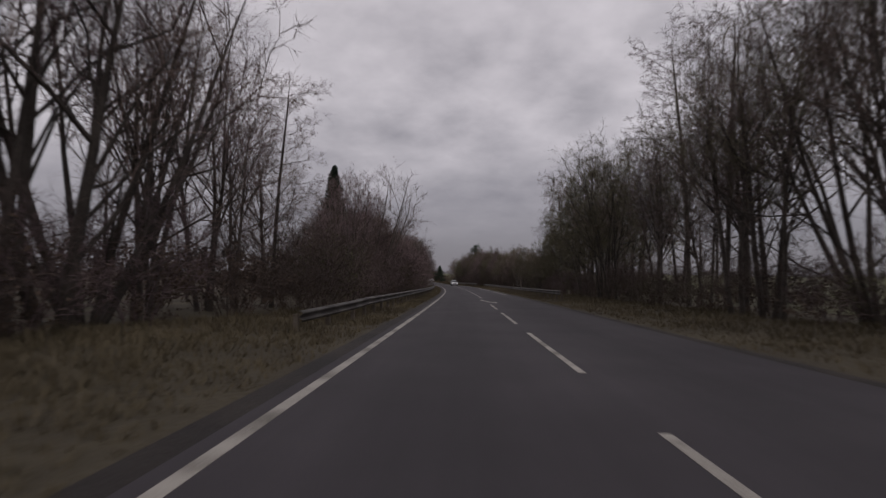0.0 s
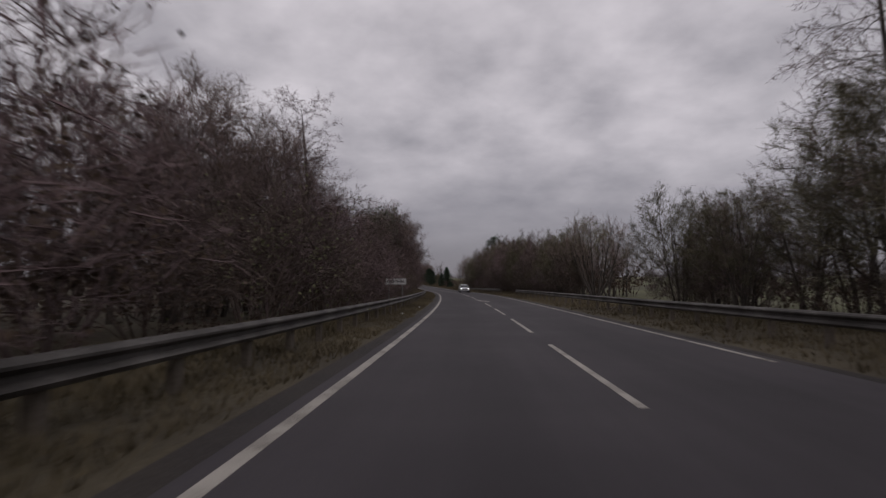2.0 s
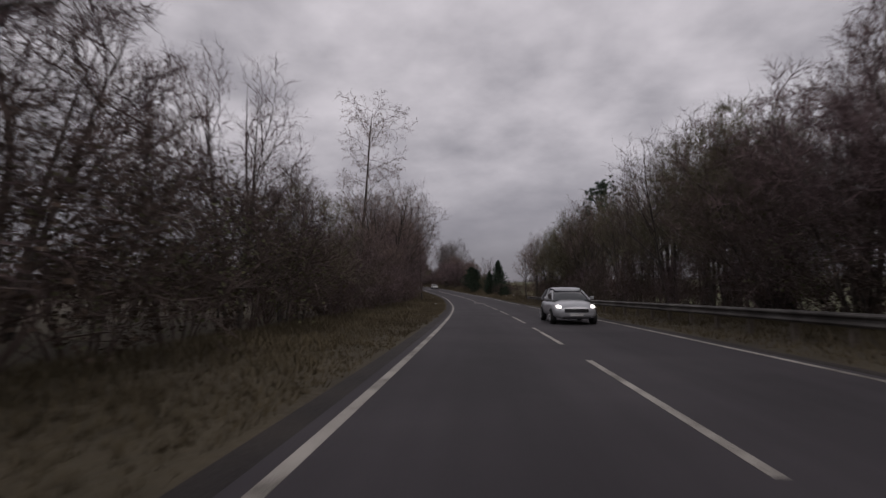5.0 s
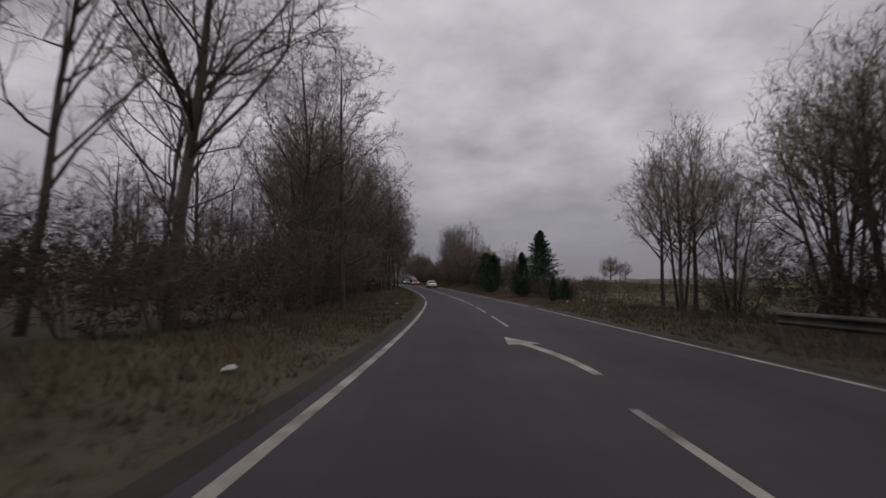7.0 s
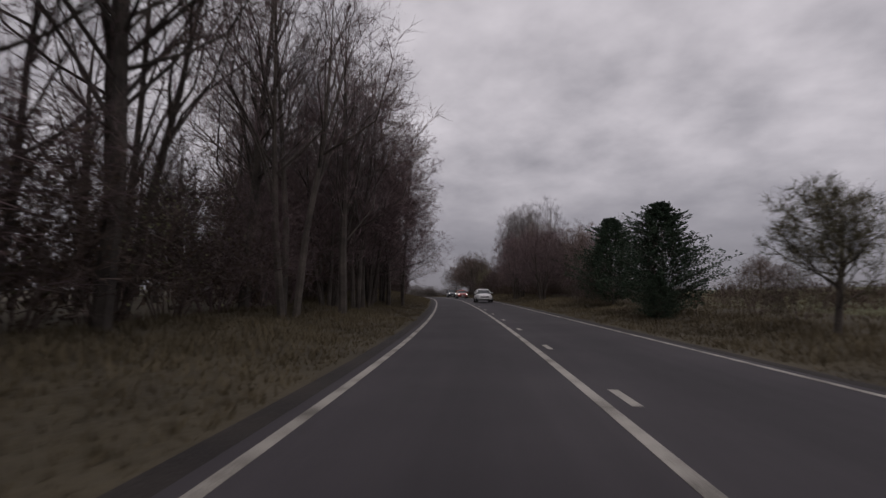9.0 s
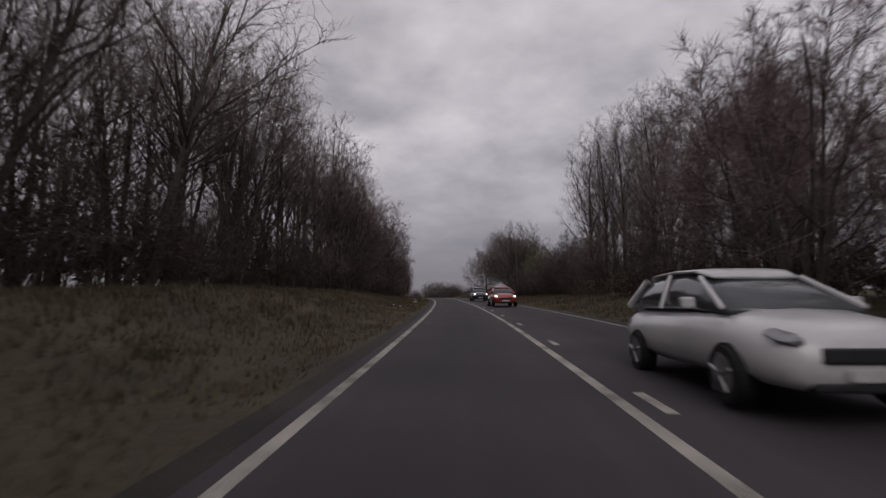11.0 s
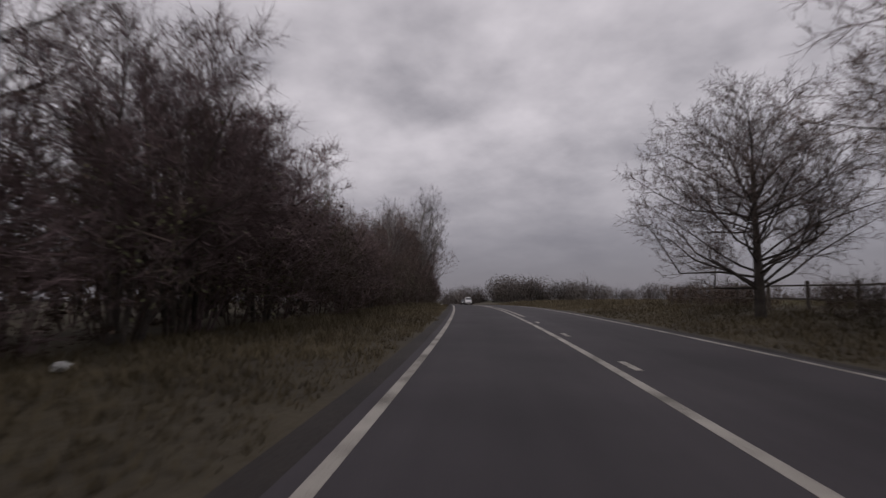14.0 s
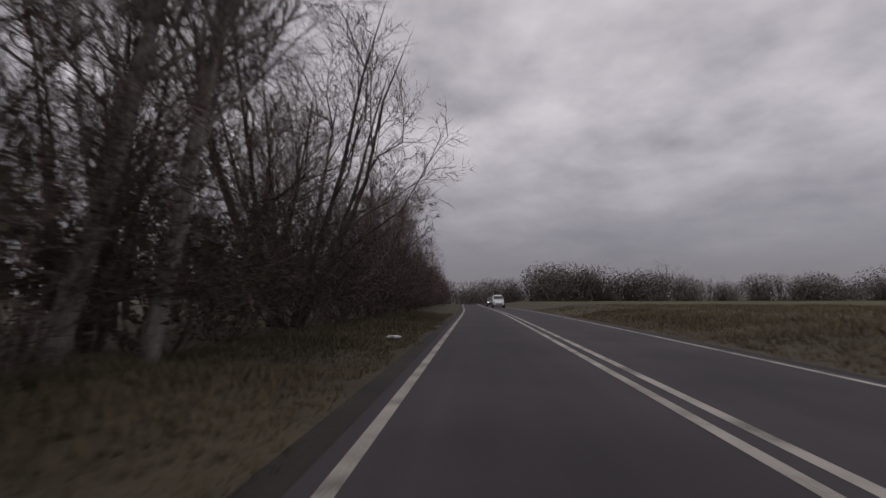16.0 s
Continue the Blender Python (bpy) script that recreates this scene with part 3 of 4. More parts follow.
def pine(seed, height, name, label):
    """A Scots pine: a bare lower trunk and flat clumps of needles above."""
    rng = random.Random(seed)
    wood, lf = Twigs(), Twigs()
    pts = [Vector((0.12 * math.sin(i * 1.3), 0.1 * math.cos(i), -0.2 + height * i / 6)) for i in range(7)]
    wood.tube(pts, [height * 0.016 * (1 - 0.13 * i) for i in range(7)], 7)
    for i in range(30):
        t = 0.50 + 0.50 * i / 29
        a = i * 2.399 + rng.uniform(-0.3, 0.3)
        r = height * 0.19 * (0.25 + 0.95 * math.sin(math.pi * min(1, (t - 0.40) / 0.64))) * rng.uniform(0.5, 1.1)
        b = Vector((0, 0, height * t))
        e = b + Vector((math.cos(a) * r, math.sin(a) * r, r * rng.uniform(0.1, 0.5)))
        wood.tube([b, b.lerp(e, 0.5) + UP * 0.1, e], [0.05, 0.03, 0.008], 4)
        for k in range(13):
            c = b.lerp(e, rng.uniform(0.25, 1.05)) + Vector((rng.gauss(0, 0.28), rng.gauss(0, 0.28), rng.gauss(0.05, 0.28)))
            for j in range(34):
                d = Vector((rng.gauss(0, 1), rng.gauss(0, 1), rng.gauss(0.5, 0.8))).normalized()
                u = d.orthogonal().normalized() * 0.03
                L = rng.uniform(0.18, 0.4)
                base = len(lf.v)
                lf.v += [c - u, c + d * L, c + u]
                lf.f.append((base, base + 1, base + 2))
    top = tagged(new(name), label, "tree")
    part("trunk", wood.out(), M_BARK, top)
    part("crown", lf.out(), M_CONIFER, top)
    return top


placed = {}


def plant(template, s, o, turn, scale=1.0, tall=1.0, sink=0.05, group="", lean=(0.0, 0.0)):
    """Puts a template, then copies of it, on the ground beside the road."""
    p = at(s, o, ground_z(s, o) - sink)
    # lean: tilt to the right of the road and forward along it
    tilt = Matrix.Rotation(heading(s), 4, "Z") @ Euler((-lean[1], lean[0], 0)).to_matrix().to_4x4() @ Matrix.Rotation(turn, 4, "Z")
    m = Matrix.Translation(p) @ tilt
    if template.name in placed:
        ob = copy_thing(template, m)
    else:
        placed[template.name] = True
        ob = template
        ob.matrix_basis = m
    ob.scale = (scale, scale, scale * tall)
    if group:
        tagged(ob, group=group)
    return ob


T_WOOD = [bare_tree(10 + i, "woodland", 10, M_BARK, (M_TWIG, M_REDTWIG, M_TWIG)[i], "bare_tree", ("tall bare grey-brown woodland tree by the verge", "tall bare tree with reddish twigs by the verge", "slender bare tree with fine grey twigs")[i]) for i in range(3)]
T_MOSSWOOD = bare_tree(16, "woodland", 10, M_BARK, M_MOSS, "mossy_woodland_tree", "tall bare tree with olive-green mossy twigs")
T_COP = [bare_tree(20 + i, "coppice", 7, M_BARK, (M_TWIG, M_REDTWIG)[i], "multi_stemmed_tree", ("bare multi-stemmed brown tree in the roadside belt", "bare multi-stemmed tree with purplish twigs")[i]) for i in range(2)]
T_LEAFY = bare_tree(31, "coppice", 7, M_BARK, M_MOSS, "mossy_tree", "bare multi-stemmed tree with olive-green mossy twigs", (900, 0.032, 0.3, M_OLIVE, "sparse olive-green buds"))
T_BIRCH = [bare_tree(40 + i, "birch", 12, M_PALEBARK if i else M_BARK, M_BIRCHTWIG, "birch_tree", "slender bare birch tree with drooping fine twigs") for i in range(2)]
T_OAK = bare_tree(51, "oak", 8, M_BARK, M_TWIG, "oak_tree", "bare rounded oak tree standing alone at the field edge")
T_ALDER = [bare_tree(63 + i, "alder", 11, M_BARK, (M_TWIG, M_REDTWIG)[i], "alder_tree", ("tall bare alder with level side branches", "tall bare alder with level purplish twigs")[i]) for i in range(2)]
T_FAN = bare_tree(57, "fanned", 9, M_BARK, M_TWIG, "fan_shaped_tree", "bare tree with limbs fanning from a short trunk")
T_SPREAD = bare_tree(61, "spreading", 9, M_BARK, M_TWIG, "spreading_tree", "bare tree with several upswept limbs")
T_IVY = bare_tree(71, "woodland", 10, M_BARK, M_TWIG, "ivy_clad_tree", "bare tree with dark ivy clumps in its crown", (3000, 0.15, 0.45, M_IVY, "dark clumps of ivy leaves"))
SHRUBS = [thicket(80 + i, 3.4, 4.2, (M_DARKTWIG, M_DARKTWIG, M_REDTWIG)[i], (M_SCRUB, M_OLIVE, M_SCRUB)[i], "roadside_shrub", ("dense dark brown leafless shrub on the verge", "dense brown shrub with dull olive leaves", "dense purplish-brown leafless shrub")[i]) for i in range(3)]
T_CON = conifer(90, 8, 4.8, "conifer", "dense dark green pointed conifer beside the road")
T_SPRUCE = conifer(97, 11.5, 5.0, "spruce_tree", "tall pointed dark green spruce behind the roadside trees", 0.85)
T_CON2 = conifer(93, 6, 6.0, "broad_conifer", "broad dark green bushy conifer by the field", 0.60)
T_ROUND = bare_tree(59, "round_headed", 4.2, M_BARK, M_MOSS, "round_headed_tree", "small bare round-headed tree with olive twigs", (700, 0.04, 0.35, M_OLIVE, "sparse olive-green buds"))
T_INNER = bare_tree(68, "inner", 10, M_BARK, M_REDTWIG, "inner_tree", "bare inner tree")
T_FAR = bare_tree(66, "far", 7, M_BARK, M_TWIG, "far_tree", "bare far tree")
T_PINE = pine(95, 12, "pine_tree", "tall dark pine with clumped needles")

rng = random.Random(5)
THIN = thicket(88, 3.4, 4.8, M_DARKTWIG, M_SCRUB, "undergrowth_source", "leafless undergrowth", 400, 4, 5, (3, 2, 2), (0.08, 0.22), 0.8)


def merged(template, spots, name, label):
    """Joins many turned and scaled copies of a template into one mesh of kind stuff."""
    vs, corners, starts, mats, base, used = [], [], [], [], 0, 0
    for k, child in enumerate(template.children):
        me = child.data
        co = np.empty(len(me.vertices) * 3)
        me.vertices.foreach_get("co", co)
        co = co.reshape(-1, 3)
        lv, st = np.empty(len(me.loops), np.int32), np.empty(len(me.polygons), np.int32)
        me.loops.foreach_get("vertex_index", lv)
        me.polygons.foreach_get("loop_start", st)
        for p, a, sc in spots:
            ca, sa = math.cos(a), math.sin(a)
            vs.append(np.stack([co[:, 0] * ca - co[:, 1] * sa, co[:, 0] * sa + co[:, 1] * ca, co[:, 2]], 1) * sc + np.array(p))
            corners.append(lv + base)
            starts.append(st + used)
            mats.append(np.full(len(st), k, np.int32))
            base += len(co)
            used += len(lv)
    ob = part(name, (np.concatenate(vs), np.concatenate(corners), np.concatenate(starts)), template.children[0].data.materials[0])
    ob.data.materials.append(template.children[1].data.materials[0])
    ob.data.polygons.foreach_set("material_index", np.concatenate(mats))
    return tagged(ob, label, "undergrowth", kind="stuff")


back_row, inner = [], []


def belt(side, s0, s1, near, depth, shrub_h, trees, profile, every, group, low=0.75, gap=2.1, back=0.8):
    """A belt along the verge: a front row of shrubs, undergrowth behind it and trees up to the height profile."""
    s = s0
    while s < s1:
        w = road_width(s)
        o = near(s) + 1.3 + rng.uniform(-0.5, 0.5)
        k = shrub_h * rng.uniform(0.95, 1.5) / 3.4
        plant(rng.choice(SHRUBS), s + rng.uniform(-0.6, 0.6), -o if side == "l" else w + o, rng.uniform(0, 6.28), k, rng.uniform(0.9, 1.15), 0.1, "shrubs " + group)
        for row in (1, 2, 3.6, 5.4) if side == "l" else (1, 2.2):
            o = near(s) + 1.3 + 2.6 * row + rng.uniform(-0.6, 0.6)
            o = -o if side == "l" else w + o
            q = s + rng.uniform(-1, 1)
            back_row.append((at(q, o, ground_z(q, o) - 0.1), rng.uniform(0, 6.28), shrub_h * rng.uniform(0.85, 1.25) * (1 + 0.06 * row) / 3.4))
        # brambles at the foot of the front row
        o, q = near(s) + 0.9 + rng.uniform(-0.3, 0.4), s + rng.uniform(-1, 1)
        o = -o if side == "l" else w + o
        back_row.append((at(q, o, ground_z(q, o) - 0.12), rng.uniform(0, 6.28), rng.uniform(0.30, 0.45)))
        s += 2.9 * rng.uniform(0.85, 1.15)
    s = s0
    while s < s1:
        o = near(s) + 4.5 + rng.random() * 12
        o = -o if side == "l" else road_width(s) + 0.7 * o
        inner.append((at(s, o, ground_z(s, o) - 0.1), rng.uniform(0, 6.28), profile(s) * rng.uniform(0.65, 1.0) / 10))
        s += gap
    s = s0
    while s < s1:
        w = road_width(s)
        t, base = rng.choice(trees)
        o = near(s) + back + rng.random() ** 1.3 * depth
        h = profile(s) * rng.uniform(low, 1.04)
        plant(t, s, -o if side == "l" else w + o, rng.uniform(0, 6.28), h / base, 1.0, 0.1, "trees " + group, (rng.gauss(0.03 if side == "l" else -0.02, 0.06), rng.gauss(0, 0.06)))
        s += every * 1.25 * rng.uniform(0.6, 1.4)


def knots(*pairs):
    xs, ys = [p[0] for p in pairs], [p[1] for p in pairs]
    return lambda s: float(np.interp(s, xs, ys))


# height of the tree tops and distance of the belt's face, along the road
TOP_L = knots((-10, 13), (10, 12), (20, 11), (26, 8.5), (36, 8.5), (46, 9), (54, 7), (58, 7.5), (63, 9.5), (70, 9.5), (76, 7), (82, 6), (90, 7), (94, 8.5), (104, 11), (126, 12.5), (134, 9), (140, 4.4), (155, 3.8), (161, 4.5), (166, 9), (176, 14), (186, 16), (194, 14), (204, 14), (214, 16), (230, 18), (243, 18), (250, 14), (262, 15.5), (288, 16.5), (300, 16), (314, 15), (326, 11.5), (345, 10.8), (353, 8.6), (360, 7), (372, 5.6), (378, 5.4), (384, 8.6), (392, 11.5), (404, 12), (420, 10), (440, 10), (500, 10))
TOP_R = knots((6, 12), (30, 12.5), (50, 12.5), (60, 9.5), (66, 6.5), (72, 5.5), (80, 4.6), (96, 8.5), (110, 9), (130, 10), (150, 11.5), (165, 10.5), (175, 11), (188, 10), (250, 8), (262, 8.5), (282, 9.5), (292, 11), (300, 11), (320, 7), (342, 10), (366, 10))
FACE_L = knots((-10, 5.6), (12, 5.6), (18, 3.2), (110, 3.4), (130, 4.2), (168, 5.2), (190, 4.2), (204, 5.6), (216, 6.6), (240, 6.2), (262, 8.8), (298, 9.0), (312, 6.5), (330, 5.2), (350, 4.8), (370, 4.0), (391, 3.6), (420, 3.6), (470, 4))
FACE_R = knots((0, 4.2), (60, 4.8), (80, 5.4), (100, 4.6), (180, 4.8), (250, 5.5), (300, 7), (340, 5), (370, 6))
WOODS = [(t, 10) for t in T_WOOD]
COPS = [(t, 7.6) for t in T_COP]
LEAFY, MOSSY = (T_LEAFY, 7.6), (T_MOSSWOOD, 10)
NEAR, FAR = "in the belt by the near lane", "in the belt by the far lane"
belt("l", -6, 20, FACE_L, 6, 2.3, WOODS, TOP_L, 2.6, NEAR, gap=9.0)
belt("l", 20, 40, FACE_L, 6, 2.8, WOODS + WOODS + COPS, TOP_L, 3.8, NEAR, gap=9.0)
belt("l", 40, 76, FACE_L, 5, 3.4, WOODS + COPS + COPS, TOP_L, 1.6, NEAR, 0.82, 2.6, 3.2)
belt("l", 76, 90, FACE_L, 5, 2.8, COPS, TOP_L, 1.5, NEAR, 0.75, 2.1, 3.2)
belt("l", 90, 97, FACE_L, 4, 3.0, COPS + WOODS, TOP_L, 2.4, NEAR, gap=4.0)
belt("l", 96, 143, FACE_L, 5, 3.2, COPS + WOODS + WOODS + [LEAFY], TOP_L, 2.5, NEAR, gap=4.0)
belt("l", 143, 168, FACE_L, 5, 3.1, COPS + COPS + WOODS + [LEAFY], TOP_L, 2.4, NEAR, gap=3.0)
belt("l", 168, 200, FACE_L, 6, 2.6, WOODS, TOP_L, 3.8, NEAR, gap=14.0)
belt("l", 200, 222, FACE_L, 6, 3.7, WOODS, TOP_L, 2.3, NEAR, gap=6.0)
belt("l", 222, 250, FACE_L, 6, 3.8, WOODS + [(T_BIRCH[0], 12)], TOP_L, 3.2, NEAR, gap=6.0)
belt("l", 250, 262, FACE_L, 6, 4.3, WOODS + COPS, TOP_L, 2.2, NEAR, gap=2.5)
belt("l", 262, 318, FACE_L, 7, 3.5, WOODS, TOP_L, 1.2, NEAR, gap=1.9)
belt("l", 318, 350, FACE_L, 6, 3.2, WOODS + WOODS + COPS, TOP_L, 1.8, NEAR, gap=3.0)
belt("l", 350, 374, FACE_L, 5, 3.6, COPS + COPS + [LEAFY], TOP_L, 1.6, NEAR, gap=2.0)
belt("l", 374, 392, FACE_L, 5, 3.3, COPS + WOODS + [LEAFY], TOP_L, 1.8, NEAR, gap=4.0, back=2.4)
belt("l", 392, 432, FACE_L, 6, 3.4, COPS + WOODS + WOODS, TOP_L, 2.8, NEAR, 0.75, 5.0)
belt("l", 432, 500, FACE_L, 6, 3.4, COPS + WOODS, TOP_L, 5.0, NEAR, 0.6, 3.5)
belt("r", 4, 34, FACE_R, 6, 1.9, WOODS + [MOSSY, MOSSY, (T_BIRCH[0], 12)], TOP_R, 1.8, FAR, gap=9.0)
belt("r", 34, 66, FACE_R, 5, 2.1, WOODS[:1] + [MOSSY, MOSSY, MOSSY, LEAFY], TOP_R, 1.6, FAR, gap=7.0)
belt("r", 68, 75, FACE_R, 3, 2.8, [LEAFY] + COPS, TOP_R, 3.0, FAR)
belt("r", 97, 140, FACE_R, 5, 3.6, COPS + [LEAFY, LEAFY, LEAFY, MOSSY], TOP_R, 1.6, FAR)
belt("r", 140, 188, FACE_R, 5, 2.6, WOODS[:1] + [MOSSY, MOSSY, MOSSY, LEAFY], TOP_R, 1.2, FAR, gap=6.0)
belt("r", 264, 298, FACE_R, 5, 2.6, COPS + COPS + WOODS, TOP_R, 2.4, FAR, 0.65)
belt("r", 298, 322, FACE_R, 4, 2.8, COPS, TOP_R, 5.0, FAR, 0.4)
belt("r", 322, 341, FACE_R, 4, 3.0, COPS + [LEAFY, LEAFY], TOP_R, 2.4, FAR, 0.5)
tagged(merged(T_INNER, inner, "inner_wood", "bare trunks and twigs deeper in the roadside wood"), category="woodland")
for i in range(130):
    q, o = rng.uniform(220, 266), rng.uniform(14, 36)
    back_row.append((at(q, o, ground_z(q, o) - 0.1), rng.uniform(0, 6.28), rng.uniform(0.28, 0.5)))
for i in range(70):
    q, o = rng.uniform(340, 374), rng.uniform(12.5, 18)
    back_row.append((at(q, o, ground_z(q, o) - 0.1), rng.uniform(0, 6.28), rng.uniform(0.32, 0.48)))
for i in range(190):
    q, o = rng.uniform(270, 340), rng.uniform(12, 18)
    back_row.append((at(q, o, ground_z(q, o) - 0.1), rng.uniform(0, 6.28), rng.uniform(0.4, 0.72)))
merged(THIN, back_row, "undergrowth", "tangled leafless brown undergrowth beneath the trees")

# single trees that stand out
for t, s, o, k, tall in (
    (T_SPRUCE, 44.9, -9.6, 1.0, 1.0), (T_IVY, 95, -5.2, 0.84, 1.0), (T_IVY, 92.5, -6.4, 0.78, 1.0), (T_IVY, 97.5, -6.0, 0.9, 1.0),
    (T_FAN, 93.6, 14.2, 0.95, 0.92), (T_SPREAD, 94.6, 15.6, 0.62, 1.0), (T_PINE, 175.7, 17.0, 1.08, 1.0),
    (T_WOOD[2], 187.5, 10.4, 0.70, 1.05), (T_WOOD[2], 191, 12.6, 0.85, 1.1), (T_WOOD[0], 194, 13.4, 0.90, 1.1), (T_WOOD[2], 197, 13.8, 0.92, 1.0), (T_COP[0], 190.5, 14.0, 0.95, 1.0),
    (T_CON, 217.6, 11.4, 0.84, 1.0), (T_CON, 219.2, 9.9, 0.60, 0.98), (T_CON2, 240.6, 10.9, 0.88, 1.0), (T_CON2, 251.0, 11.9, 0.98, 1.0), (T_CON2, 239.0, 10.0, 0.36, 0.9),
    (T_ROUND, 230.5, 11.1, 1.0, 1.0), (T_COP[1], 268, 10.6, 1.05, 1.0), (T_COP[1], 272, 11.4, 1.1, 1.0), (T_COP[1], 278, 9.6, 1.15, 1.0), (T_COP[1], 282, 11.0, 1.2, 1.0),
    (T_BIRCH[0], 300, 15, 1.25, 1.0), (T_BIRCH[1], 303, 17.5, 1.35, 1.0), (T_BIRCH[0], 306, 15.2, 1.3, 1.0), (T_BIRCH[1], 308.5, 18, 1.4, 1.0), (T_BIRCH[0], 311, 15.4, 1.35, 1.0), (T_BIRCH[1], 313.5, 17, 1.4, 1.0), (T_BIRCH[0], 316, 15.6, 1.4, 1.0), (T_BIRCH[1], 319, 17.4, 1.35, 1.0), (T_BIRCH[0], 314, 20, 1.45, 1.0), (T_BIRCH[1], 305, 21, 1.45, 1.0),
    (T_FAN, 336, 11.6, 1.15, 1.0), (T_OAK, 359, 10.9, 0.98, 1.0), (T_OAK, 350, 13.0, 1.2, 1.0), (T_MOSSWOOD, 347.5, 14.4, 0.95, 1.0), (T_COP[0], 352.5, 15.0, 1.05, 1.0), (T_OAK, 344.5, 12.2, 1.2, 1.0), (T_LEAFY, 342.0, 14.5, 1.2, 1.0), (T_MOSSWOOD, 341, 13.0, 0.95, 1.0), (T_SPREAD, 338.5, 12.4, 1.15, 1.0),
    (T_WOOD[1], 236, -5.0, 1.65, 1.0), (T_BIRCH[0], 241, -4.0, 1.35, 1.0), (T_WOOD[0], 246, -4.4, 1.6, 1.0), (T_WOOD[1], 254, -4.6, 1.4, 1.0), (T_WOOD[2], 228, -6.5, 1.75, 1.0), (T_SPREAD, 258, -5.5, 1.2, 1.0),
    (T_ALDER[1], 252.5, -3.2, 1.4, 1.0), (T_ALDER[1], 257, -2.6, 1.25, 1.0), (T_ALDER[1], 262, -3.0, 1.15, 1.0), (T_ALDER[1], 247.5, -4.2, 1.4, 1.0),
    (T_FAN, 40.5, -5.6, 1.15, 1.0), (T_ALDER[1], 69.5, -5.3, 0.88, 1.0), (T_WOOD[0], 7.5, -6.4, 1.3, 1.0), (T_WOOD[1], 9.5, -7.2, 1.25, 1.0), (T_SPREAD, 10.5, -6.8, 1.15, 1.0), (T_FAN, 12.5, -7.6, 1.25, 1.0), (T_SPREAD, 166.5, -6.6, 1.35, 1.0), (T_OAK, 322, 72, 0.95, 1.0), (T_COP[0], 319, 75, 0.85, 1.0), (T_WOOD[0], 178, -7.6, 1.35, 1.0), (T_WOOD[2], 175.5, -9.0, 1.3, 1.0), (T_COP[1], 250, -4.4, 1.7, 1.0), (T_COP[1], 256, -4.2, 1.55, 1.0), (T_COP[1], 244, -5.4, 1.75, 1.0), (T_FAN, 15.5, 14.0, 1.2, 1.0), (T_WOOD[0], 18.5, 12.6, 1.25, 1.0), (T_ALDER[0], 22.5, 13.2, 1.2, 1.0), (T_ALDER[1], 193, -3.8, 1.25, 1.0), (T_ALDER[1], 191.6, -5.0, 1.2, 1.0), (T_ALDER[0], 28, 14.0, 1.35, 1.0), (T_ALDER[0], 60.2, 14.0, 1.3, 1.0), (T_ALDER[0], 62.8, 14.8, 1.2, 1.0), (T_LEAFY, 67.0, 12.2, 0.75, 1.0), (T_LEAFY, 71.5, 11.9, 0.85, 1.0), (T_SPREAD, 64.5, 13.2, 0.6, 0.95), (T_CON, 208.8, 10.3, 0.20, 1.4), (T_CON2, 207.6, 10.9, 0.30, 1.0), (T_CON2, 210.0, 11.8, 0.24, 1.0), (T_ALDER[0], 22, -6.5, 0.95, 1.0),
    (T_FAN, 408, -5.2, 1.3, 1.0), (T_BIRCH[1], 384.5, -5.6, 0.8, 1.0),
):
    plant(t, s, o, rng.uniform(0, 6.28), k, tall)

plant(T_BIRCH[1], 399.4, -4.3, 2.0, 1.1, 1.0, lean=(0.16, 0.03))
plant(T_BIRCH[1], 398.6, -5.3, 4.0, 1.2, 1.0, lean=(0.20, 0.05))
plant(T_ALDER[0], 152.4, -6.4, 1.0, 1.3, 1.0, lean=(0.13, 0.0))

# low bushes at the field's edge
for s, o, k in ((84, 17, 0.45), (80.5, 17, 0.6), (77.5, 16.5, 0.75), (75, 15, 0.9), (88, 17.4, 0.45), (184, 14, 0.5), (188, 12.5, 0.45), (205, 12.5, 0.5), (208, 11.5, 0.45), (211, 12, 0.5), (213.5, 10.5, 0.6), (216, 12, 0.6), (222.5, 11, 0.6), (226, 13, 0.55), (234, 12.5, 0.5), (238, 13.5, 0.6), (252, 12, 0.7), (256, 11, 0.7), (259, 13, 0.7), (354, 11.5, 0.4), (356.5, 12, 0.4), (352, 11, 0.45), (349, 11.4, 0.45)):
    plant(SHRUBS[1], s, o, rng.uniform(0, 6.28), k, 1.0, 0.05, "bushes at the field edge")


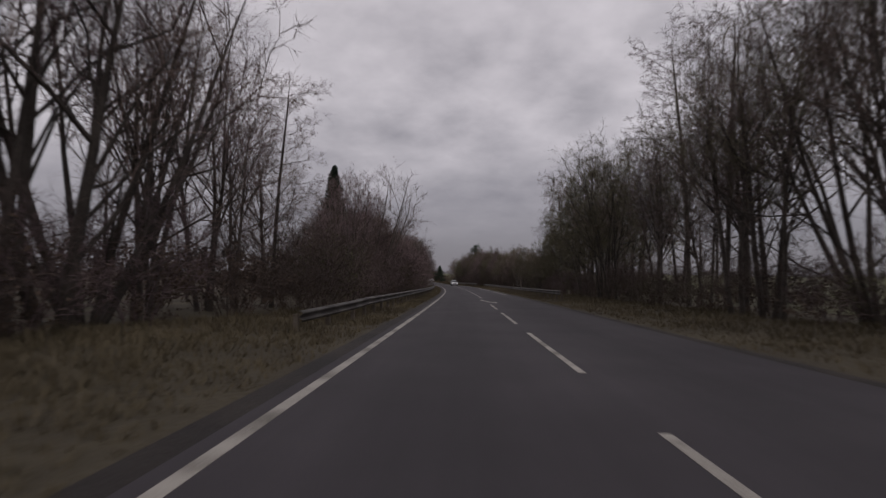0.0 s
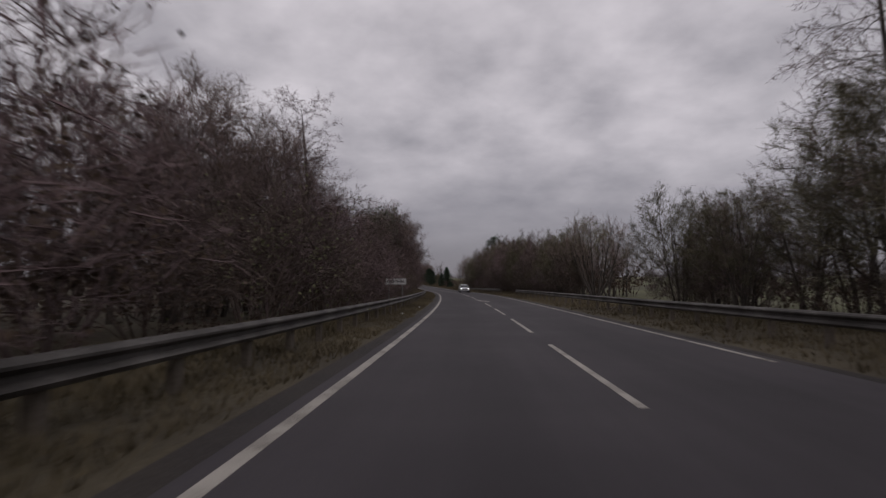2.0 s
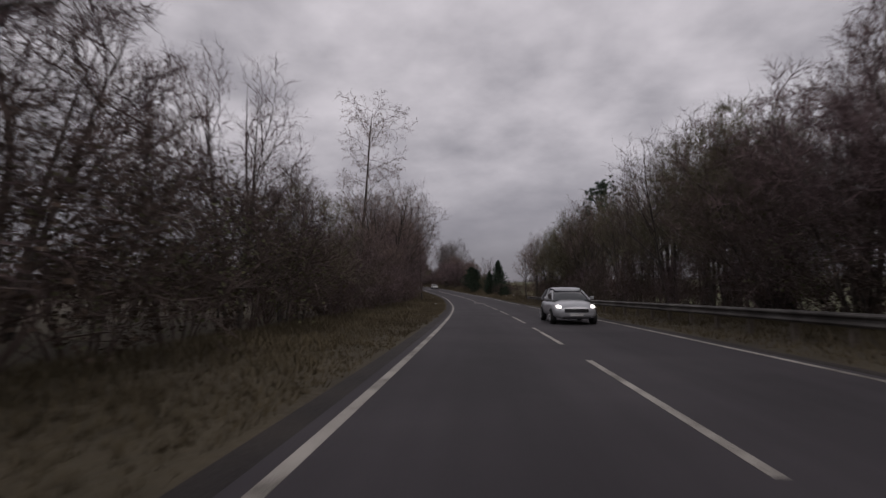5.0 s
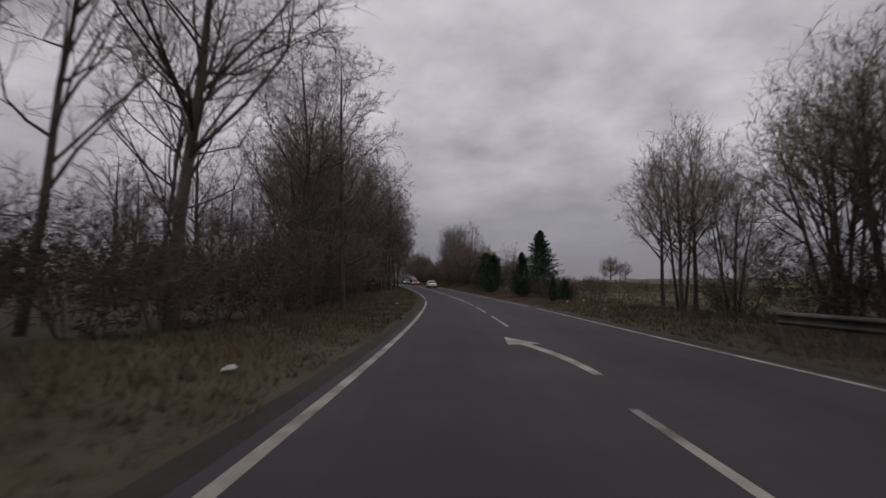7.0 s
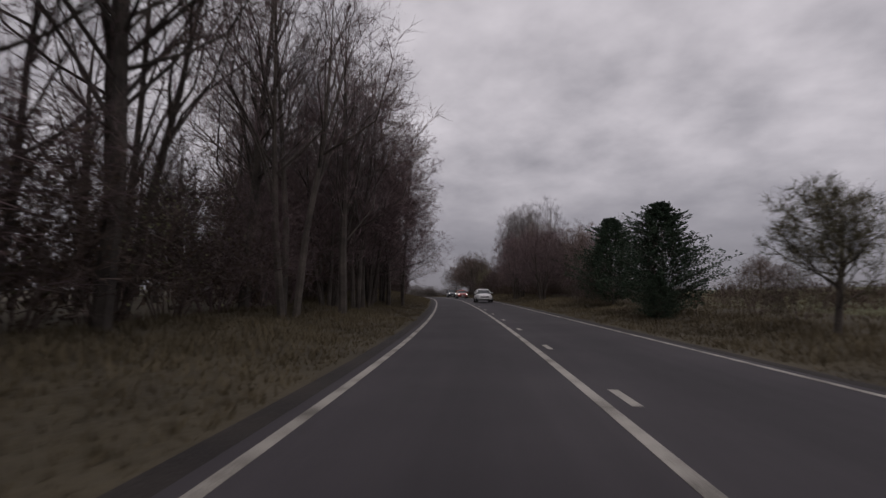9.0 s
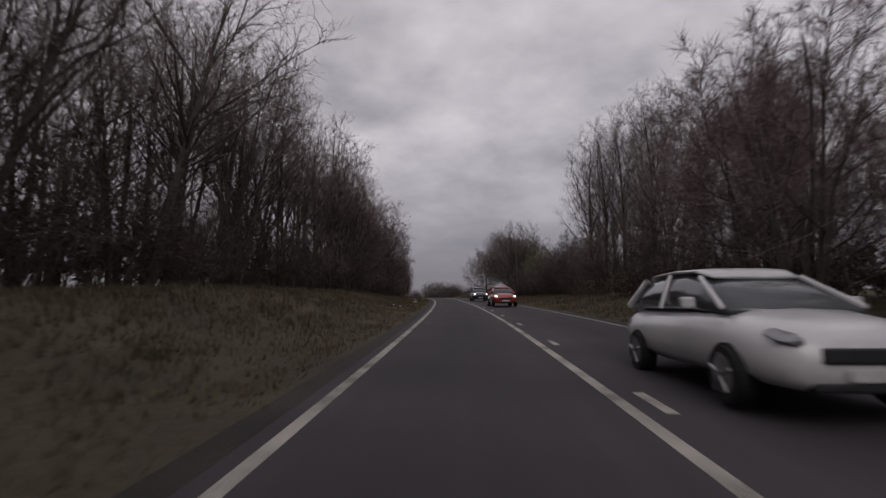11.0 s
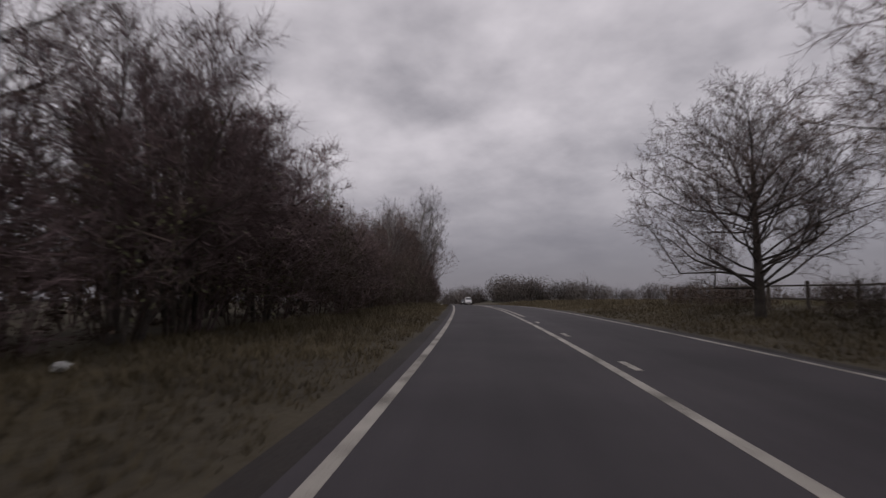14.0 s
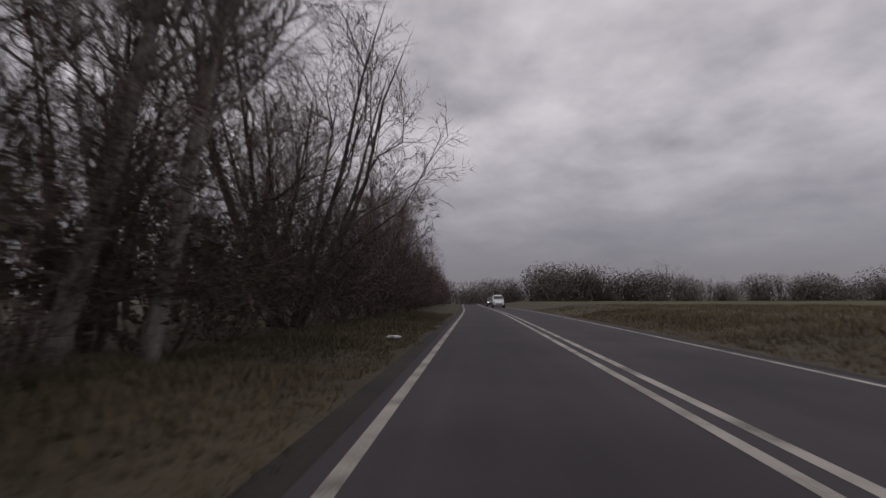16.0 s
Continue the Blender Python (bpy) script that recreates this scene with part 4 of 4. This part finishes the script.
# ---- barriers ----
def barrier(s0, s1, o, name, label, drop=lambda s: 0.0):
    """A W-beam barrier on posts, following the road."""
    top = tagged(new(name), label, "barrier")
    prof = [(0.0, 0.47), (0.05, 0.49), (0.080, 0.535), (0.01, 0.59), (0.01, 0.64), (0.085, 0.695), (0.085, 0.725), (0.04, 0.765), (-0.02, 0.775)]
    n = int((s1 - s0) / 2.0)
    side = 1 if o(s0) < 0 else -1
    vs, fs = [], []
    for i in range(n + 1):
        s = s0 + (s1 - s0) * i / n
        for x, z in prof:
            vs.append(at(s, o(s) + side * x, z - drop(s)))
        for x, z in reversed(prof):
            vs.append(at(s, o(s) + side * (x - 0.006), z - drop(s)))
    m = 2 * len(prof)
    for i in range(n):
        for j in range(m):
            a, b = i * m + j, i * m + (j + 1) % m
            fs.append((a, b, b + m, a + m))
    fs += [tuple(range(m)), tuple(n * m + j for j in reversed(range(m)))]
    part("beam", (vs, fs), M_STEEL, top)
    bm = bmesh.new()
    box(bm, -0.06, 0.06, -0.08, 0.08, -0.4, 0.70, 0.008)
    me = bpy.data.meshes.new("post")
    bm.to_mesh(me); bm.free()
    me.materials.append(M_WOOD)
    for i in range(0, n + 1, 1):
        s = s0 + (s1 - s0) * i / n
        ob = new("post", me)
        ob.parent = top
        ob.matrix_basis = Matrix.LocRotScale(at(s, o(s) - side * 0.09, -drop(s)), Euler((0, 0, heading(s))), None)
    return top


barrier(13, 111, lambda s: -1.75 - 0.6 * max(0, (17 - s) / 4), "crash_barrier", "weathered grey steel crash barrier on timber posts", lambda s: 0.05 + 0.2 * max(0, (18 - s) / 5))
barrier(38, 108, lambda s: road_width(s) + 2.2, "crash_barrier", "dull steel crash barrier beside the far lane")
barrier(122, 180, lambda s: road_width(s) + 2.2, "crash_barrier", "dull steel crash barrier beside the far lane")


# ---- county sign ----
M_SIGN = material("faded_white_sign_face", [(0.34, 0.34, 0.34), (0.46, 0.46, 0.46), (0.52, 0.52, 0.51)], 0.55, 2.5, 30, 0.05)
M_BLACK = material("black_paint", [(0.012, 0.012, 0.013), (0.02, 0.02, 0.022)], 0.6, 3, 40, 0)
M_POST = material("grey_painted_post", [(0.10, 0.10, 0.095), (0.17, 0.165, 0.155)], 0.7, 3, 30, 0.1)


def county_sign(s, o):
    top = tagged(new("county_sign"), "white county boundary sign with black letters on two posts", "road sign")
    top.matrix_basis = Matrix.LocRotScale(at(s, o, ground_z(s, o) - 0.02), Euler((0, 0, heading(s) + 0.10)), None)
    bm = bmesh.new(); box(bm, -0.62, 0.62, -0.012, 0.012, 1.36, 1.74, 0.008)
    panel = part("sign_panel", bm, M_SIGN, top)
    for x0, x1, z0, z1 in ((-0.605, 0.605, 1.707, 1.725), (-0.605, 0.605, 1.375, 1.393), (-0.605, -0.587, 1.393, 1.707), (0.587, 0.605, 1.393, 1.707)):
        bm = bmesh.new(); box(bm, x0, x1, -0.016, -0.0125, z0, z1)
        part("border", bm, M_BLACK, panel, "thin black border")
    cu = bpy.data.curves.new("lettering", "FONT")
    cu.body, cu.size, cu.extrude, cu.align_x, cu.align_y = "DERBYSHIRE", 0.185, 0.0015, "CENTER", "CENTER"
    cu.offset = 0.004
    cu.materials.append(M_BLACK)
    t = new("lettering", cu)
    t.parent = panel
    t.matrix_basis = pose(0, -0.0155, 1.548, 90, 0, 0)
    for x in (-0.40, 0.40):
        bm = bmesh.new()
        bmesh.ops.create_cone(bm, cap_ends=True, segments=14, radius1=0.035, radius2=0.035, depth=2.1, matrix=Matrix.Translation((x, 0.06, 0.66)))
        part("sign_post", bm, M_POST, top)
    return top


county_sign(77.3, -2.36)


# ---- cars ----
M_TYRE = material("tyre_rubber", [(0.012, 0.012, 0.012), (0.022, 0.022, 0.022)], 0.85, 6, 60, 0.1)
M_RIM = material("alloy_rim", [(0.25, 0.25, 0.26), (0.4, 0.4, 0.41)], 0.35, 5, 40, 0, metal=0.8)
# dark glass, base lightened to carry part of the sky's reflection in its colour
M_GLASS = material("car_glass_sky_lift", [(0.05, 0.056, 0.058), (0.07, 0.076, 0.08)], 0.06, 1, 5, 0, coat=0.6)
M_PLATE = material("blank_plate", [(0.45, 0.45, 0.44), (0.55, 0.55, 0.54)], 0.5, 4, 40, 0)
M_LAMP = bpy.data.materials.new("lit_headlight")
M_LAMP.use_nodes = True
M_LAMP.node_tree.nodes["Principled BSDF"].inputs["Emission Color"].default_value = (1, 0.95, 0.85, 1)
M_LAMP.node_tree.nodes["Principled BSDF"].inputs["Emission Strength"].default_value = 1.5


def paint_car(name, c, metal=0.2):
    k = [tuple(v * f for v in c) for f in (0.85, 1.0, 1.1)]
    return material(name, k, 0.32, 0.8, 90, 0, metal=metal, coat=0.8)


def loft(stations, n=16, power=3.2):
    """Closed rounded sections along y: (y, half width, bottom, top, narrowing of the top)."""
    vs, fs = [], []
    for y, hw, z0, z1, nar in stations:
        for j in range(n):
            a = 2 * math.pi * j / n
            cx, cz = math.cos(a), math.sin(a)
            x = math.copysign(abs(cx) ** (2 / power), cx) * hw
            z = math.copysign(abs(cz) ** (2 / power), cz)
            zz = (z0 + z1) / 2 + z * (z1 - z0) / 2
            x *= 1 - nar * max(0, (zz - z0) / (z1 - z0))
            vs.append((x, y, zz))
    k = len(stations)
    for i in range(k - 1):
        for j in range(n):
            a, b = i * n + j, i * n + (j + 1) % n
            fs.append((a, a + n, b + n, b))
    fs += [tuple(range(n)), tuple((k - 1) * n + j for j in reversed(range(n)))]
    return vs, fs


def smooth(ob):
    for p in ob.data.polygons:
        p.use_smooth = True
    return ob


def car(name, label, paintwork, s, o, turn=0.0, tall=1.0, van=False, lit=True):
    """A car that faces +y: body, glasshouse, roof, wheels, lamps, grille, plate, mirrors."""
    top = tagged(new(name), label, "van" if van else "car")
    top.matrix_basis = Matrix.LocRotScale(at(s, o, 0.004), Euler((0, 0, heading(s) + math.pi + turn)), None)
    k = tall
    if van:
        st = [(-2.1, 0.80, 0.35, 1.2, 0.02), (-2.05, 0.86, 0.30, 1.85, 0.08), (0.2, 0.88, 0.25, 1.9, 0.08), (0.6, 0.88, 0.25, 1.75, 0.10), (1.1, 0.87, 0.25, 1.15, 0.06), (1.8, 0.82, 0.28, 0.98, 0.05), (2.1, 0.66, 0.35, 0.75, 0.05)]
    else:
        st = [(-2.14, 0.62, 0.42, 0.80, 0.02), (-2.08, 0.78, 0.32, 0.90 * k, 0.03), (-1.7, 0.87, 0.24, 0.98 * k, 0.05), (-0.6, 0.90, 0.20, 0.97 * k, 0.05), (0.7, 0.90, 0.20, 0.99 * k, 0.05), (1.2, 0.89, 0.21, 0.97 * k, 0.06), (1.75, 0.87, 0.21, 0.89 * k, 0.08), (2.03, 0.79, 0.23, 0.79 * k, 0.08), (2.15, 0.64, 0.27, 0.68 * k, 0.05)]
    smooth(part("body", loft(st), paintwork, top))
    if not van:
        zt, zb = 1.48 * k, 0.95 * k
        gl = [(-2.0, 0.70, zb - 0.05, zb + 0.06, 0.05), (-1.55, 0.77, zb - 0.05, zt - 0.09, 0.22), (-0.9, 0.80, zb - 0.05, zt - 0.03, 0.24), (-0.1, 0.80, zb - 0.05, zt - 0.03, 0.25), (0.35, 0.79, zb - 0.05, zt - 0.14, 0.24), (1.15, 0.74, zb - 0.06, zb + 0.03, 0.05)]
        house = smooth(part("glasshouse", loft(gl, 20, 4.0), M_GLASS, top, "dark reflecting windows"))
        rf = [(-1.62, 0.50, zt - 0.12, zt - 0.07, 0), (-1.3, 0.59, zt - 0.09, zt - 0.01, 0), (-0.5, 0.61, zt - 0.08, zt + 0.01, 0), (0.1, 0.60, zt - 0.1, zt - 0.01, 0), (0.42, 0.52, zt - 0.17, zt - 0.12, 0)]
        smooth(part("roof", loft(rf, 12, 2.6), paintwork, top))
        for sx in (-1, 1):
            for pts, r in (([(0.60, 0.30, zt - 0.14), (0.755, 1.1, zb + 0.02)], 0.035), ([(0.625, -0.55, zt - 0.07), (0.80, -0.5, zb)], 0.03), ([(0.60, -1.5, zt - 0.11), (0.76, -1.95, zb + 0.02)], 0.05)):
                t = Twigs(); a, b = [Vector((sx * p[0], p[1], p[2])) for p in pts]
                t.tube([a, a.lerp(b, 0.97), b], [r, r, r], 6)
                part("pillar", t.out(), paintwork, house)
            bm = bmesh.new(); box(bm, min(sx * 0.86, sx * 1.02), max(sx * 0.86, sx * 1.02), 0.62, 0.72, zb + 0.02, zb + 0.15, 0.025)
            part("wing_mirror", bm, paintwork, top)
    else:
        for z0, z1, y0, y1, hw in ((1.28, 1.70, 0.62, 0.98, 0.70),):
            part("windscreen", ([(-hw, y1 + 0.06, z0), (hw, y1 + 0.06, z0), (hw * 0.93, y0 + 0.06, z1), (-hw * 0.93, y0 + 0.06, z1)], [(0, 1, 2, 3)]), M_GLASS, top)
    for sx in (-1, 1):
        for y in (-1.28, 1.32):
            bm = bmesh.new()
            rot = Matrix.Translation((sx * 0.80, y, 0.315)) @ Matrix.Rotation(math.pi / 2, 4, "Y")
            bmesh.ops.create_cone(bm, cap_ends=True, segments=28, radius1=0.315, radius2=0.315, depth=0.22, matrix=rot)
            bmesh.ops.bevel(bm, geom=[e for e in bm.edges if len(e.link_faces) == 2 and e.calc_face_angle(0) > 1.0], offset=0.03, segments=2, affect="EDGES")
            wheel = part("wheel", bm, M_TYRE, top)
            bm = bmesh.new()
            bmesh.ops.create_cone(bm, cap_ends=True, segments=24, radius1=0.20, radius2=0.06, depth=0.03, matrix=Matrix.Translation((sx * 0.925, y, 0.315)) @ Matrix.Rotation(sx * math.pi / 2, 4, "Y"))
            for q in range(5):
                bmesh.ops.create_cone(bm, cap_ends=True, segments=6, radius1=0.03, radius2=0.02, depth=0.2, matrix=Matrix.Translation((sx * 0.93, y, 0.315)) @ Matrix.Rotation(q * 2 * math.pi / 5, 4, "X") @ Matrix.Translation((0, 0, 0.11)))
            part("rim", bm, M_RIM, wheel)
        hl = [(1.60, 0.02, 0.74 * k, 0.78 * k, 0), (1.82, 0.14, 0.70 * k, 0.80 * k, 0), (2.02, 0.14, 0.65 * k, 0.75 * k, 0), (2.10, 0.05, 0.65 * k, 0.70 * k, 0)]
        vsx, fsx = loft(hl, 10, 2.2)
        dz = 0.08 if van else 0.0
        part("headlight", ([(x + sx * 0.62, y, z + dz) for x, y, z in vsx], fsx), M_LAMP if lit else M_RIM, top, "lit white headlight" if lit else "")
    bm = bmesh.new(); box(bm, -0.46, 0.46, 2.02, 2.18, 0.50 * k, 0.64 * k, 0.02)
    part("grille", bm, M_BLACK, top)
    bm = bmesh.new(); box(bm, -0.55, 0.55, 1.95, 2.17, 0.26, 0.34, 0.02)
    part("lower_intake", bm, M_BLACK, top)
    bm = bmesh.new(); box(bm, -0.26, 0.26, 2.186, 2.198, 0.355, 0.455, 0.004)
    part("number_plate", bm, M_PLATE, top, "blank pale number plate")
    return top


LANE = lambda s: lane_near(s) + 1.85
car("red_car", "red hatchback with lit headlights on the far lane", paint_car("red_car_paint", (0.30, 0.035, 0.022)), 303.8, LANE(303.8), 0.02)
car("dark_car", "dark blue-grey estate car with lit headlights on the far lane", paint_car("dark_blue_car_paint", (0.030, 0.034, 0.048), 0.4), 324.7, LANE(324.7), 0.02, 1.08)
car("white_car", "white hatchback on the far lane", paint_car("white_car_paint", (0.62, 0.62, 0.62), 0.0), 272.5, LANE(272.5), 0.0, 1.0, False, False)
car("silver_car", "silver car with lit headlights on the far lane", paint_car("silver_car_paint", (0.42, 0.43, 0.45), 0.3), 141.0, LANE(141.0))
car("white_van", "small white van on the far lane", paint_car("white_van_paint", (0.60, 0.60, 0.59), 0.0), 468.0, LANE(468), 0.0, 1.0, True, False)
car("grey_car", "dark car with lit headlights far down the road", paint_car("grey_car_paint", (0.05, 0.05, 0.055), 0.3), 484.0, LANE(484))


# ---- tractor ----
def tractor(s, o, turn):
    """An old tractor with a boxy cab, parked in the field behind the trees."""
    top = tagged(new("tractor"), "dark old tractor with a pale cab roof parked in the field", "tractor")
    top.matrix_basis = Matrix.LocRotScale(at(s, o, ground_z(s, o)), Euler((0, 0, heading(s) + turn)), None)
    red, roof = paint_car("faded_tractor_paint", (0.075, 0.022, 0.018), 0.0), paint_car("pale_cab_roof", (0.62, 0.62, 0.60), 0.0)
    bm = bmesh.new(); box(bm, -0.30, 0.30, 0.35, 2.05, 0.75, 1.45, 0.08); part("bonnet", bm, red, top)
    bm = bmesh.new(); box(bm, -0.24, 0.24, 2.052, 2.09, 0.85, 1.35, 0.02); part("grille", bm, M_BLACK, top)
    bm = bmesh.new(); box(bm, -0.28, 0.28, -1.0, 0.36, 0.55, 1.10, 0.05); part("rear_body", bm, M_BLACK, top)
    bm = bmesh.new(); box(bm, -0.78, 0.78, -1.15, 0.42, 2.55, 2.68, 0.05); cab = part("cab_roof", bm, roof, top, "pale painted cab roof")
    for x in (-0.68, 0.68):
        for y in (-1.05, 0.34):
            bm = bmesh.new(); box(bm, x - 0.035, x + 0.035, y - 0.035, y + 0.035, 1.10, 2.56, 0.01); part("cab_post", bm, M_BLACK, cab)
        bm = bmesh.new(); box(bm, x - 0.19, x + 0.19, -1.35, -0.05, 1.38, 1.50, 0.05); part("mudguard", bm, roof, top, "pale mudguard")
        bm = bmesh.new(); box(bm, x - 0.02, x + 0.02, -1.02, 0.31, 1.12, 1.36, 0.005); part("cab_panel", bm, red, cab)
    for x, y, r, w in ((-0.78, -0.75, 0.72, 0.40), (0.78, -0.75, 0.72, 0.40), (-0.70, 1.55, 0.42, 0.24), (0.70, 1.55, 0.42, 0.24)):
        bm = bmesh.new()
        bmesh.ops.create_cone(bm, cap_ends=True, segments=26, radius1=r, radius2=r, depth=w, matrix=Matrix.Translation((x, y, r)) @ Matrix.Rotation(math.pi / 2, 4, "Y"))
        bmesh.ops.bevel(bm, geom=[e for e in bm.edges if len(e.link_faces) == 2 and e.calc_face_angle(0) > 1.0], offset=0.05, segments=2, affect="EDGES")
        wheel = part("wheel", bm, M_TYRE, top)
        bm = bmesh.new()
        bmesh.ops.create_cone(bm, cap_ends=True, segments=20, radius1=r * 0.55, radius2=r * 0.2, depth=0.05, matrix=Matrix.Translation((x + math.copysign(w / 2 + 0.02, x), y, r)) @ Matrix.Rotation(math.copysign(math.pi / 2, x), 4, "Y"))
        part("rim", bm, M_RIM, wheel)
    t = Twigs(); t.tube([Vector((0.2, 1.1, 1.42)), Vector((0.2, 1.1, 2.0)), Vector((0.2, 1.1, 2.15))], [0.035, 0.035, 0.03], 8)
    part("exhaust_pipe", t.out(), M_BLACK, top)
    return top


tractor(350.0, 20.0, 1.9)


# ---- fence by the oak ----
def rail_fence(s0, s1, o):
    top = tagged(new("rail_fence"), "low weathered timber post and rail fence at the field edge", "fence")
    n = int((s1 - s0) / 2.2)
    ps = [at(s0 + (s1 - s0) * i / n, o, 0) for i in range(n + 1)]
    zs = [ground_z(s0 + (s1 - s0) * i / n, o) for i in range(n + 1)]
    for i, p in enumerate(ps):
        bm = bmesh.new(); box(bm, -0.05, 0.05, -0.05, 0.05, -0.3, 1.12, 0.008)
        ob = part("post", bm, M_WOOD, top)
        ob.matrix_basis = Matrix.LocRotScale((p.x, p.y, p.z + zs[i]), Euler((0, 0, heading(s0))), None)
    for i in range(n):
        for z in (0.45, 0.95):
            a, b = ps[i] + UP * (zs[i] + z), ps[i + 1] + UP * (zs[i + 1] + z)
            t = Twigs(); t.tube([a, a.lerp(b, 0.99), b], [0.045, 0.045, 0.045], 4)
            part("rail", t.out(), M_WOOD, top)
    return top


rail_fence(348, 372, 13.2)


# ---- distance ----
def leaf_mass(seed, height, width, count):
    """A far bush: a rounded haze of twig clumps round a few limbs."""
    r = random.Random(seed)
    wood, lf = Twigs(), Twigs()
    for i in range(7):
        a = i * 0.9
        wood.tube([Vector((0, 0, -0.3)), Vector((math.cos(a) * width * 0.35, math.sin(a) * width * 0.35, height * r.uniform(0.6, 0.95)))], [0.14, 0.03], 3)
    for i in range(count):
        d = Vector((r.gauss(0, 1), r.gauss(0, 1), r.gauss(0, 1))).normalized() * r.random() ** 0.4
        p = Vector((d.x * width * 0.5, d.y * width * 0.5, height * (0.48 + 0.5 * d.z)))
        lf.leaf(p, r.uniform(0.11, 0.30) * (1.25 - 0.6 * p.z / height), r)
    top = new("far_bush")
    part("wood", wood.out(), M_FARTWIG, top)
    part("clumps", lf.out(), M_FARTWIG, top)
    return top


FAR_BUSH = leaf_mass(7, 5.0, 6.0, 850)


def far_wood(label, line, h0, h1, depth, count, seed):
    """A far belt of bare trees over bushes as one mesh."""
    r = random.Random(seed)
    trees, bushes = [], []
    for i in range(count):
        u = i / count * (len(line) - 1)
        k = min(int(u), len(line) - 2)
        s = line[k][0] + (line[k + 1][0] - line[k][0]) * (u - k)
        o = line[k][1] + (line[k + 1][1] - line[k][1]) * (u - k)
        lump = 0.45 + 1.1 * abs(noise.noise((i * 0.21, seed * 3.1, 0.0))) ** 0.7
        trees.append((ground_point(s + r.uniform(-2, 2), o + r.uniform(0, depth)), r.uniform(0, 6), lump * r.uniform(h0, h1) * 0.7 / 6.8))
        for j in range(2):
            bushes.append((ground_point(s + r.uniform(-3, 3), o + r.uniform(-2, depth * 0.5)) - UP * 0.4, r.uniform(0, 6), lump * r.uniform(h0 * 0.8, h1) * 0.80 / 5.0))
    a = merged(T_FAR, trees, "far_wood", label)
    b = merged(FAR_BUSH, bushes, "far_hedge", "distant dark brown hedge below the far trees")
    tagged(a, category="woodland"), tagged(b, category="hedge")


far_wood("distant brown bare woodland beyond the road's end", [(505, -14), (520, 8), (524, 30), (520, 60), (530, 110)], 9, 13, 14, 46, 3)
far_wood("distant dark trees across the field", [(560, 100), (520, 160), (450, 220), (380, 260), (300, 280), (200, 280), (100, 260), (40, 240)], 6, 10, 20, 80, 4)
for source in (THIN, T_FAR, T_INNER, FAR_BUSH):
    for ob in (*source.children, source):
        bpy.data.objects.remove(ob)


# ---- verge grass and litter ----
def verge_grass(name, side, s0, s1, width, per_m, seed):
    r = random.Random(seed)
    vs, fs = [], []
    n = int((s1 - s0) * per_m)
    for i in range(n):
        s = s0 + (s1 - s0) * (i + r.random()) / n
        u = r.random()
        d = 0.72 + 0.35 * noise.noise((s * 0.5, seed, 0.0)) + u * width(s)
        o = -d if side == "l" else road_width(s) + d
        p = at(s, o, ground_z(s, o) - 0.02)
        tall = (0.09 + 0.15 * min(d / 3.0, 1)) * (0.6 + 1.1 * abs(noise.noise((s * 0.35, d * 0.6, seed + 3.0))))
        for j in range(4):
            a = r.uniform(0, 6.28)
            l = Vector((math.cos(a), math.sin(a), 0))
            w = Vector((-l.y, l.x, 0)) * r.uniform(0.008, 0.016)
            h = tall * r.uniform(0.6, 1.3)
            q = p + l * r.uniform(0, 0.12)
            b = len(vs)
            vs += [q - w, q + w, q + l * h * r.uniform(0.3, 0.8) + UP * h]
            fs.append((b, b + 1, b + 2))
    ob = part(name, (vs, fs), M_GRASS)
    return tagged(ob, "dry olive and straw-coloured verge grass", "grass", kind="stuff")


verge_grass("verge_grass", "l", -4, 430, lambda s: FACE_L(s) + 0.4, 270, 1)
verge_grass("verge_grass", "r", 0, 430, lambda s: 5.5, 160, 2)
verge_grass("rough_grass", "r", 342, 450, lambda s: 5.5 + min(max(s - 345, 0) * 2.0, 26), 260, 3)

verge_grass("rough_grass", "r", 182, 268, lambda s: 34, 330, 4)

M_LITTER = material("pale_litter", [(0.35, 0.35, 0.34), (0.6, 0.6, 0.58)], 0.7, 9, 60, 0.1)


def litter(s, o, size, seed):
    """A crumpled scrap of pale paper or plastic on the grass."""
    r = random.Random(seed)
    bm = bmesh.new()
    bmesh.ops.create_icosphere(bm, subdivisions=2, radius=size)
    for v in bm.verts:
        v.co = Vector((v.co.x * 1.4, v.co.y * 0.8, v.co.z * 0.45)) * (1 + 0.5 * noise.noise(v.co * 14 + Vector((seed, 0, 0))))
    ob = part("litter", bm, M_LITTER)
    ob.matrix_basis = Matrix.LocRotScale(at(s, o, ground_z(s, o) + size * 0.25 + 0.06), Euler((0, 0, r.uniform(0, 3))), None)
    return tagged(ob, "crumpled pale scrap of litter on the verge grass", "litter", "litter on the verge")


for i, (s, o, size) in enumerate(LITTER):
    litter(s, o, size, i)
